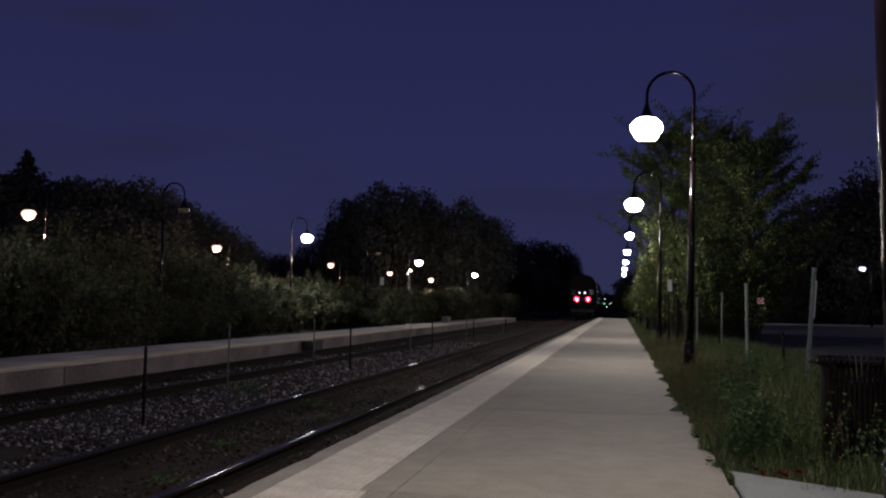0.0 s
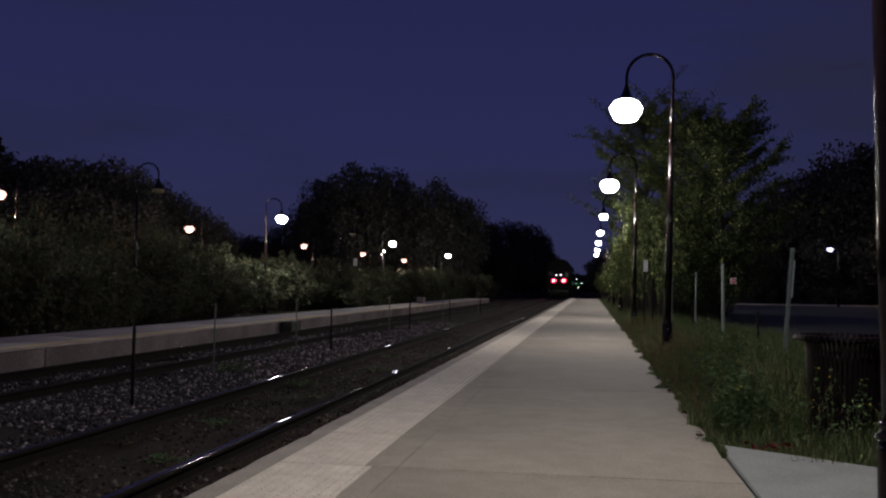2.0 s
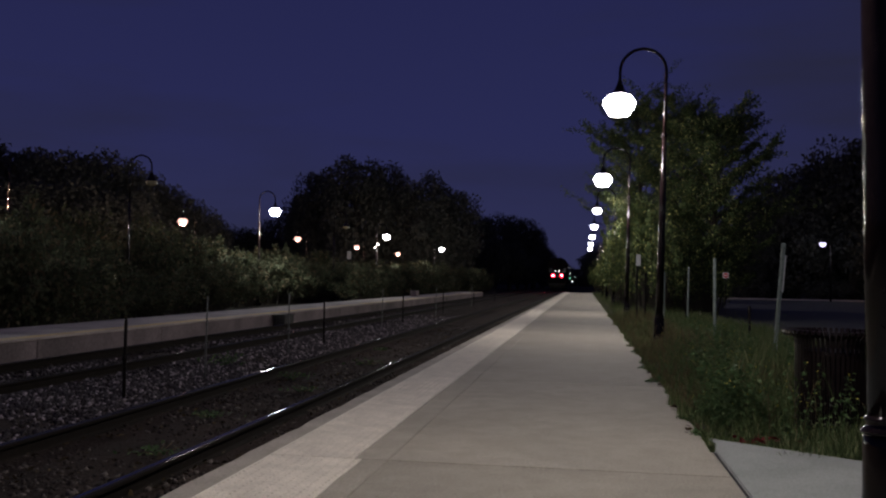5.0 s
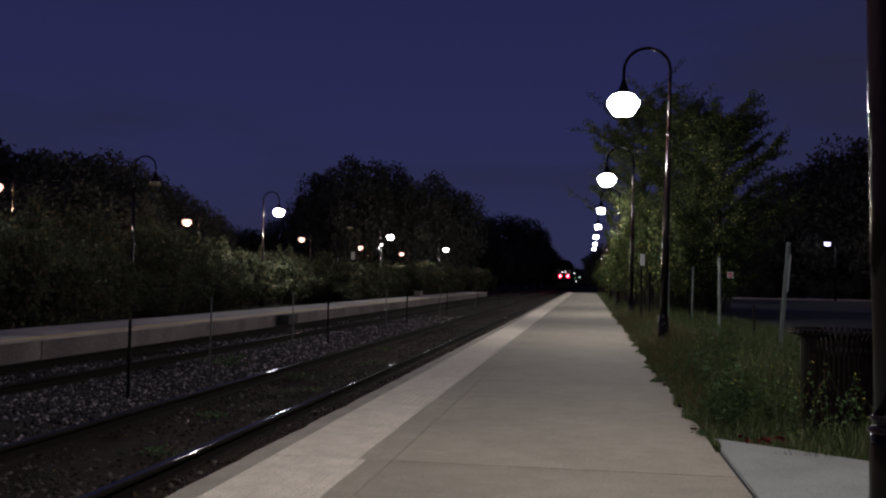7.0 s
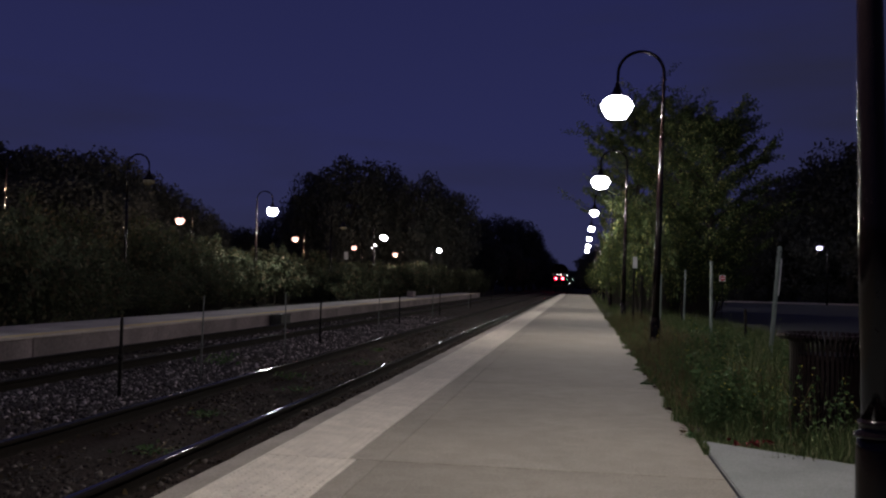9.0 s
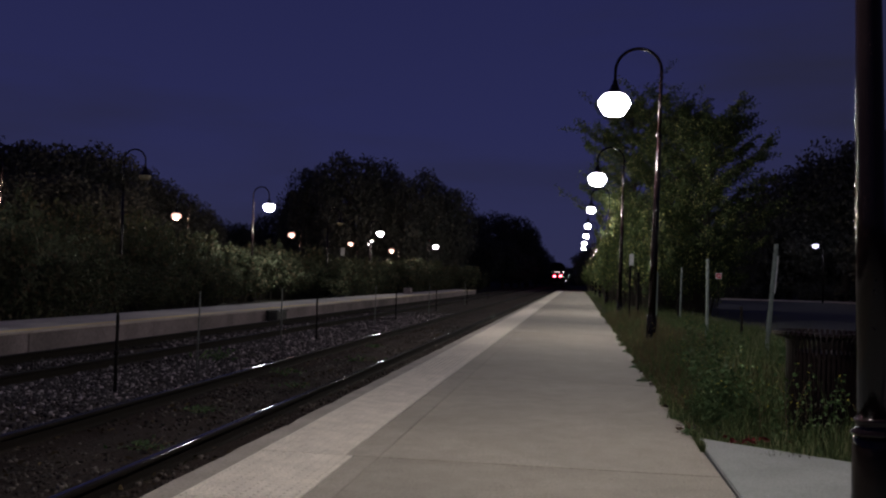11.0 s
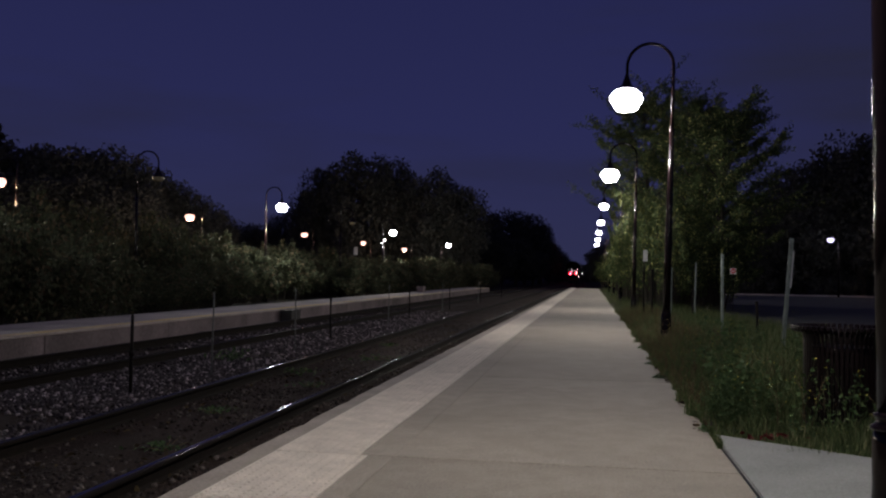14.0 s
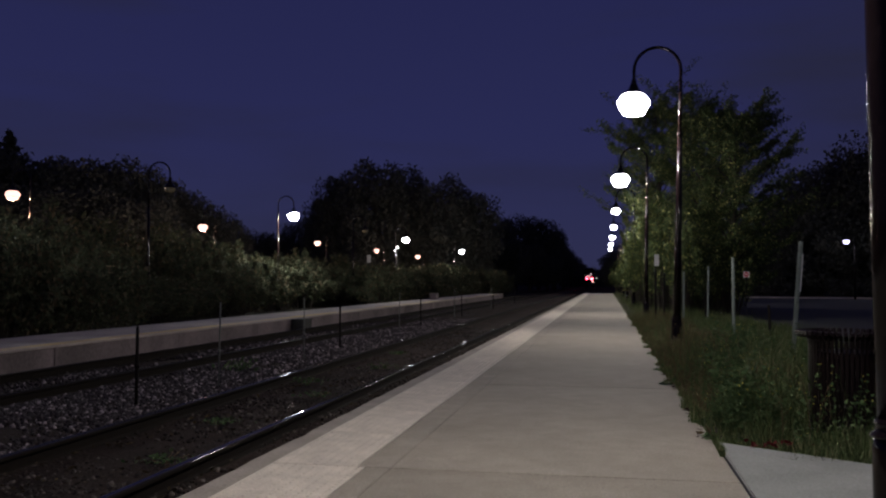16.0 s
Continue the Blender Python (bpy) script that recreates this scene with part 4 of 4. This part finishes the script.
stop = thing("regulatory_sign", "small white square sign with a red disc on a post", "sign", pose(5.22, 35, 0.0) @ Matrix.Scale(0.40, 4))
part("post", lathe([(0.03, 0), (0.03, 4.15)], 10), DARK_POST, stop)
plate = part("plate", box(-0.27, 0.27, -0.05, -0.035, 3.42, 3.96, 0.008), WHITE_PLATE, stop)
part("disc", lathe([(0.235, 0.0), (0.235, 0.005)], 24), RED_PLATE, plate, "red printed disc", pose(0, -0.051, 3.69, 90))
part("bar", box(-0.17, 0.17, -0.062, -0.057, 3.65, 3.73, 0.002), WHITE_PLATE, plate, "white bar")


def lot_light(x, y, z, lit, watts, colour):
    root = thing("parking_light", "tall parking lot light on a dark pole, lit", "street lamp", pose(x, y, -0.33), "parking lot lights")
    part("pole", lathe([(0.10, 0), (0.06, z + 0.5)], 12), DARK_POST, root)
    part("arm", tube([(0, 0, z + 0.45), (-0.3, -0.1, z + 0.5), (-0.7, -0.2, z + 0.45)], 0.03, 8), DARK_POST, root)
    part("head", box(-1.0, -0.55, -0.38, -0.02, z + 0.36, z + 0.52, 0.05), DARK_POST, root)
    part("lens", lathe([(0.25, 0.36), (0.31, 0.24), (0.24, 0.06), (0.10, 0.0)], 16), lit, root, "glowing lens", pose(-0.78, -0.2, z))
    light = bpy.data.lights.new("lamp_light", "POINT")
    light.energy, light.color, light.shadow_soft_size = watts, colour, 0.15
    new("lamp_light", light).matrix_basis = pose(x - 0.78, y - 0.2, z - 0.33 - 0.25)


lot_light(23.1, 90.5, 5.2, LIT_BLUE, 50, (0.8, 0.85, 1.0))
lot_light(30.2, 92.0, 5.3, LIT_WARM, 150, (1.0, 0.75, 0.5))


# ---- trees and shrubs ----
def feathery_tree(root, seed, h, spread, clear, n_limbs, leaves, leaf, leaf_material, lift, trim=None):
    """Trunk, ascending limbs, twigs, and small leaves gathered in sprays along the twigs."""
    rng = np.random.default_rng(seed)
    bend = lambda s: np.array([0.25 * math.sin(s * 3 + seed) * s, 0.25 * math.cos(s * 2.3 + seed) * s, h * 0.92 * s])
    trunk = [(bend(s), 0.018 * h * (1 - s) ** 0.8 + 0.02) for s in np.linspace(0, 1, 8)]
    limbs, cs, subs = [], [], 12
    per = leaves // (n_limbs * subs)
    for k in range(n_limbs):
        q = (k + 0.5) / n_limbs
        s = clear + (1 - clear) * q
        start, a = bend(s), k * 2.39996 + rng.uniform(-0.4, 0.4)
        reach = spread * (0.55 + 1.4 * q - 1.75 * q * q) * rng.uniform(0.62, 1.2)
        end = start + np.array([math.cos(a) * reach, math.sin(a) * reach, reach * (rng.uniform(0.15, 0.7) * (0.5 + q) + lift)])
        mid = (start + end) / 2 + np.array([0, 0, 0.12 * reach])
        limbs.append([(start, 0.006 * h * (1.1 - s) + 0.012), (mid, 0.02), (end, 0.008)])
        for j in range(subs):
            u = 0.22 + 0.78 * (j + rng.uniform(0, 1)) / subs
            p = (1 - u) ** 2 * start + 2 * u * (1 - u) * mid + u * u * end
            b = a + rng.choice([-1, 1]) * rng.uniform(0.25, 1.3)
            ln = reach * rng.uniform(0.20, 0.48)
            tip = p + np.array([math.cos(b) * ln, math.sin(b) * ln, ln * (rng.uniform(-0.35, 0.65) + lift)])
            limbs.append([(p, 0.012), (tip, 0.004)])
            t = rng.uniform(0.05, 1.12, per)[:, None]
            cs.append(p + (tip - p) * t + rng.normal(0, 0.14, (per, 3)) * np.array([1, 1, 0.7]) * (0.4 + ln * 0.45))
    crown = np.concatenate(cs)
    fit_z = np.array([1, 1, h / np.percentile(crown[:, 2], 99.7)])
    crown, trunk = crown * fit_z, [(p * fit_z, r) for p, r in trunk]
    limbs = [[(p * fit_z, r) for p, r in limb] for limb in limbs]
    if trim is not None:
        # the low side towards the lamps is cut back
        def cut(p):
            low = min(1.0, max(0.0, (6.6 - p[2]) / 1.2))
            return np.array([p[0] if p[0] > trim else trim + (1 - 0.75 * low) * (p[0] - trim), p[1], p[2]])
        crown = np.array([cut(p) for p in crown])
        limbs = [[(cut(p), w) for p, w in limb] for limb in limbs]
    part("trunk", limbs_mesh("trunk", [trunk], BARK, 9), None, root)
    for limb in limbs[::subs + 1]:
        part("limb", limbs_mesh("limb", [limb], BARK, 6), None, root)
    tagged(part("twigwork", limbs_mesh("twigwork", [q for i, q in enumerate(limbs) if i % (subs + 1)], BARK, 4), None, root), kind="stuff")
    part("crown", quads_mesh("crown", leaf_quads(rng, crown, leaf), 4, leaf_material), None, root)


def shrub_parts(root, seed, h, spread, leaves, leaf, leaf_material, bare=0.15, n_stems=60):
    """Many stems from the ground and a ragged mound of leaves in sprays, bare near the foot."""
    rng = np.random.default_rng(seed)
    stems, cs = [], []
    for k in range(n_stems):
        a, r = rng.uniform(0, 6.28), spread * math.sqrt(rng.uniform(0, 1))
        top = h * (1 - 0.5 * (r / spread) ** 2.6) * rng.uniform(0.74, 1.06)
        tip = np.array([math.cos(a) * r, math.sin(a) * r, top])
        foot = tip * np.array([0.45, 0.45, 0])
        mid = foot * 0.6 + tip * np.array([0.4, 0.4, 0.55])
        stems.append([(foot, 0.03), (mid, 0.02), (tip, 0.006)])
        n = leaves // n_stems
        u = rng.uniform(bare, 1.03, n)[:, None] ** 0.6
        p = (1 - u) ** 2 * foot + 2 * u * (1 - u) * mid + u * u * tip
        cs.append(p + rng.normal(0, 1, (n, 3)) * (0.10 + 0.24 * (1.05 - u) * spread / 2))
    c = np.concatenate(cs)
    c[:, 2] = np.maximum(c[:, 2], 0.05)
    tagged(part("branchwork", limbs_mesh("branchwork", stems, BARK, 4), None, root), kind="stuff")
    part("crown", quads_mesh("crown", leaf_quads(rng, c, leaf), 4, leaf_material), None, root)


def lobed_tree(root, seed, h, spread, leaves, leaf, leaf_material):
    """A broad tree seen far off: trunk, limbs, and a domed crown of rounded leafy lobes."""
    rng = np.random.default_rng(seed)
    n_lobes, limbs, cs = 30, [], []
    for k in range(n_lobes):
        q = (k + 0.5) / n_lobes
        z = h * (0.22 + 0.66 * q)
        ring = math.sqrt(max(0.05, 1 - (max(0.0, q - 0.35) / 0.72) ** 2)) * (0.75 + 0.25 * min(1, q / 0.35))
        a, r = k * 2.39996 + rng.uniform(-0.3, 0.3), spread * 0.74 * ring * rng.uniform(0.55, 1.0)
        centre = np.array([math.cos(a) * r, math.sin(a) * r, z])
        size = spread * rng.uniform(0.24, 0.40)
        limbs.append([(np.array([0, 0, z * 0.6]), 0.10), (centre * np.array([0.5, 0.5, 0.9]), 0.07), (centre, 0.03)])
        n = leaves // n_lobes
        d = rng.normal(size=(n, 3))
        d /= np.linalg.norm(d, axis=1)[:, None]
        cs.append(centre + d * size * rng.uniform(0.25, 1.08, (n, 1)) ** 0.6 * np.array([1, 1, 0.82]))
    crown = np.concatenate(cs)
    crown[:, 2] *= h / np.percentile(crown[:, 2], 99.8)
    part("trunk", limbs_mesh("trunk", [[(np.array([0, 0, h * u]), 0.028 * h * (1 - u) + 0.03) for u in (0, 0.25, 0.5, 0.8)]], BARK, 9), None, root)
    tagged(part("branchwork", limbs_mesh("branchwork", limbs, BARK, 4), None, root), kind="stuff")
    part("crown", quads_mesh("crown", leaf_quads(rng, crown, leaf), 4, leaf_material), None, root)


def scatter(kinds, spots):
    ms = [pose(x, y, z, 0, 0, (k * 137.5) % 360) @ Matrix.Diagonal((s, s, sz, 1)) for k, (x, y, z, s, sz) in enumerate(spots)]
    for k in range(len(kinds), len(ms)):
        copy_thing(kinds[k % len(kinds)], ms[k])
    for ob, m in zip(kinds, ms):
        ob.matrix_basis = m


# hedge across the tracks
random.seed(11)
hedge, far_hedge = [], []
for k in range(5):
    sh = thing("shrub", "dense overgrown shrub in the hedge behind the opposite platform", "shrub", group="hedge across the tracks")
    shrub_parts(sh, 60 + k, 3.3, 2.4, 6600, 0.086, HEDGE_LEAF, 0.24, 48)
    hedge.append(sh)
for k in range(4):
    sh = thing("shrub", "ragged shrub further along the hedge across the tracks", "shrub", group="hedge across the tracks")
    shrub_parts(sh, 70 + k, 3.3, 2.4, 3600, 0.125, HEDGE_LEAF, 0.28, 26)
    far_hedge.append(sh)

# x of the row, spacing, spread, and heights above the soil at these stretches of the line
STRETCH = (0, 19, 22, 24, 28.5, 31, 36, 45, 56, 66, 85, 130)
ROWS = (
    (-20.4, 2.5, (0.85, 1.1), (3.9, 4.1, 4.1, 4.1, 4.1, 4.0, 3.85, 3.7, 3.5, 3.2, 3.3, 3.6)),
    (-17.0, 2.6, (0.75, 0.95), (3.3, 3.4, 3.4, 3.2, 1.4, 1.4, 2.3, 2.6, 2.8, 2.5, 2.7, 3.0)),
    (-13.7, 2.1, (0.62, 0.80), (3.4, 3.4, 3.1, 1.5, 1.4, 1.7, 1.1, 1.0, 2.3, 2.6, 2.8, 3.0)),
    (-23.8, 5.0, (1.2, 1.4), (3.9, 4.0, 4.0, 4.0, 4.0, 3.9, 3.8, 3.6, 3.4, 3.2, 3.3, 3.6)),
)
near_spots, far_spots = [], []
for x, step, wide_by, tops in ROWS:
    y = 6.0
    while y < 122:
        px, py = x + random.uniform(-0.5, 0.5), y + random.uniform(-0.7, 0.7)
        if x == -17.0 and 37 < py < 62:
            # set back a little where the lit lamp stands before the hedge
            px -= 1.5
        tall = float(np.interp(py, STRETCH, tops)) * random.uniform(0.84, 1.12)
        # the dark lamp's pole stands free of the hedge
        if x > -18 and abs(py / 34.4 - px / -18.26) < 0.06 and py < 34:
            tall = min(tall, 1.3)
        y += step
        if x == -13.7 and tall < 1.75:
            continue
        (near_spots if py < 44 else far_spots).append((px, py, -0.55, random.uniform(*wide_by) * (0.8 if tall < 1.4 else 1.0), tall / 3.3))
random.shuffle(near_spots), random.shuffle(far_spots)
scatter(hedge, near_spots)
scatter(far_hedge, far_spots)

# shrubs and trees beside the near platform
near_shrubs = []
for k in range(3):
    sh = thing("shrub", "yellow-green shrub growing close beside the platform lamps", "shrub", group="shrubs beside the platform")
    shrub_parts(sh, 80 + k, 4.2, 1.7, 6000, 0.075, TREE_LEAF, 0.30)
    near_shrubs.append(sh)
FRONT_SHRUBS = [
    (2.7, 36.4, 0.72, 0.98), (3.0, 42, 1.0, 1.2), (2.8, 47.5, 1.05, 1.35), (2.8, 53, 1.0, 1.3), (2.7, 58.5, 1.0, 1.25), (2.7, 64, 0.95, 1.1),
    (2.6, 70, 1.0, 1.2), (2.9, 77, 0.95, 1.1), (2.8, 84, 0.95, 1.1), (2.7, 92, 0.95, 1.15), (2.5, 101, 1.0, 1.1), (2.2, 112, 1.1, 1.1),
    (2.25, 39.5, 0.6, 1.1), (2.15, 45.5, 0.62, 1.25), (2.0, 51.5, 0.62, 1.25),
]
BACK_SHRUBS = [
    (4.9, 38.6, 0.8, 0.75), (5.6, 50, 1.2, 1.4), (7.2, 56, 1.4, 1.4), (4.6, 44, 0.8, 0.85), (4.6, 51, 1.0, 0.9), (4.4, 58, 1.1, 1.1),
    (4.6, 66, 1.2, 1.1), (4.4, 76, 1.2, 1.2), (4.4, 86, 1.2, 1.2),
]
scatter(near_shrubs, [(x, y, -0.27, wide_by, tall_by) for x, y, wide_by, tall_by in FRONT_SHRUBS + BACK_SHRUBS])

for k, (x, y, h, sp, n) in enumerate(((5.3, 39.5, 8.9, 3.0, 19000), (4.7, 46.0, 10.6, 3.9, 24000), (3.2, 54.0, 12.3, 4.2, 24000))):
    tr = thing("tree", "leafy tree with feathery rising branches beside the platform", "tree", pose(x, y, -0.3), "trees beside the platform")
    feathery_tree(tr, 100 + k, h, sp, 0.10, 46, int(n * 2.3), 0.062, TREE_LEAF, 0.36, 1.4 - x if k == 2 else None)

# low shrubs along the far side of the parking lot
lot_shrubs = []
for k in range(2):
    sh = thing("shrub", "dark shrub along the far kerb of the parking lot", "shrub", group="shrubs behind the parking lot")
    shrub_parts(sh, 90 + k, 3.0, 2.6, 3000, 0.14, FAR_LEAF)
    lot_shrubs.append(sh)
scatter(lot_shrubs, [(9.5 + 3.6 * k, 97.5 + 1.5 * math.sin(k * 2.7), -0.55, 1.0 + 0.15 * math.sin(k * 1.9), 0.85 + 0.2 * math.sin(k * 3.1)) for k in range(16)])

# distant trees
far_kinds = []
for k in range(4):
    tr = thing("tree", "tall broad-crowned tree, almost black against the dusk sky", "tree", group="distant trees")
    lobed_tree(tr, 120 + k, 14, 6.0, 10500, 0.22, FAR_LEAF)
    far_kinds.append(tr)
Z = -0.55
# x, y, breadth and height of each tree, stand by stand
# behind the lamps
LAMP_STAND = [
    (-37.6, 126, 0.85, 1.22), (-31.3, 122, 1.05, 1.31), (-28.5, 128, 0.85, 1.29), (-22.4, 125, 0.95, 1.17), (-18.2, 127, 0.8, 1.03), (-39.4, 140, 1.0, 1.16),
    (-30.6, 142, 1.1, 1.18), (-23.3, 142, 1.0, 1.05), (-41.8, 130, 0.6, 1.0), (-19.0, 160, 0.9, 0.95), (-15.9, 150, 0.8, 0.63),
]
# at the end of the line
END_STAND = [
    (-17.3, 178, 1.0, 1.04), (-13.4, 186, 1.0, 1.05), (-10.8, 192, 0.8, 0.9), (-9.2, 205, 0.75, 0.64), (-9.0, 240, 0.7, 0.47), (-13.0, 160, 0.8, 0.59),
    (-10.6, 170, 0.7, 0.47), (-10.8, 201, 0.8, 0.80), (-9.2, 258, 0.62, 0.62), (-8.2, 268, 0.55, 0.52), (-7.0, 276, 0.50, 0.50),
]
# behind the hedge
HEDGE_STAND = [
    (-52.7, 70, 1.1, 0.92), (-52.4, 74, 1.0, 0.92), (-47.7, 72, 0.8, 0.88), (-44.0, 70, 0.85, 0.84), (-43.6, 74, 0.8, 0.89), (-40.0, 72, 0.7, 0.84),
    (-41.1, 78, 0.7, 0.81), (-40.5, 82, 0.7, 0.73), (-40.0, 86, 0.65, 0.68), (-40.3, 92, 0.6, 0.62), (-39.0, 64, 0.9, 0.63), (-42.4, 62, 1.0, 0.61),
    (-35.9, 66, 0.8, 0.58), (-54.3, 135, 0.7, 0.68), (-52.9, 140, 0.7, 0.65), (-52.2, 150, 0.8, 0.85), (-54.1, 128, 0.6, 0.6),
]
# round the parking lot
LOT_STAND = [
    (17.0, 98, 0.75, 0.55), (19.6, 100, 0.9, 0.8), (21.7, 98, 1.0, 0.97), (25.2, 101, 1.0, 1.06), (26.9, 97, 1.1, 1.17), (30.1, 97, 1.2, 1.23),
    (32.6, 95, 1.2, 1.18), (15.0, 106, 0.8, 0.47), (12.6, 112, 0.9, 0.47), (21.9, 104, 1.0, 0.58), (28.2, 106, 1.1, 0.68), (9.9, 120, 0.9, 0.54),
    (1.9, 150, 0.6, 0.43), (3.5, 175, 0.9, 0.57), (5.3, 180, 1.0, 0.67), (8.2, 200, 1.2, 0.73),
]
scatter(far_kinds, [(x, y, Z, wide_by, tall_by) for x, y, wide_by, tall_by in LAMP_STAND + END_STAND + HEDGE_STAND + LOT_STAND])

conifer = thing("tree", "narrow pointed conifer standing dark above the hedge", "tree", pose(-56.2, 78, Z))
rng = np.random.default_rng(141)
boughs, cs = [], []
for k in range(110):
    q = (k + 0.5) / 110
    a, z = k * 2.39996, 16.2 * (0.06 + 0.92 * q)
    reach = 6.6 * (1.0 - q) ** 0.9 * rng.uniform(0.75, 1.15) + 0.15
    tip = np.array([math.cos(a) * reach, math.sin(a) * reach, z - 0.18 * reach])
    boughs.append([(np.array([0, 0, z]), 0.03), (tip, 0.008)])
    u = rng.uniform(0.05, 1.05, 120)[:, None]
    cs.append(np.array([0, 0, z]) + (tip - np.array([0, 0, z])) * u + rng.normal(0, 1, (120, 3)) * (0.06 + 0.12 * reach * (1.1 - u)))
part("trunk", limbs_mesh("trunk", [[(np.array([0, 0, 16.2 * t]), 0.24 * (1 - t) + 0.01) for t in (0, 0.3, 0.6, 1.0)]], BARK, 9), None, conifer)
tagged(part("branchwork", limbs_mesh("branchwork", boughs, BARK, 4), None, conifer), kind="stuff")
part("crown", quads_mesh("crown", leaf_quads(rng, np.concatenate(cs), 0.16), 4, FAR_LEAF), None, conifer)

# far woods closing the view
rng = np.random.default_rng(150)
cs = []
for a in np.arange(0, 360, 1.0):
    n = 80
    r = 330 + rng.uniform(-12, 12, n)
    hh = 14 + 4 * noise.noise((a * 0.11, 3.0, 0)) if not 88 < a < 92.5 else 5.0
    t = np.radians(a + rng.uniform(-0.7, 0.7, n))
    cs.append(np.stack([r * np.cos(t), r * np.sin(t), rng.uniform(-0.5, hh, n)], 1))
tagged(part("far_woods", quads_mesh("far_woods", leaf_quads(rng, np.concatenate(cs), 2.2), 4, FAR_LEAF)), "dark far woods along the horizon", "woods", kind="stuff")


def motions():
    walk(train, [(t, pose(-3.80, y, RAIL_Z)) for t, y in ((0, 99.5), (2, 111.5), (4, 125.5), (6.5, 144), (9, 162.5), (11.5, 182), (14, 203), (16, 224))])


motions()
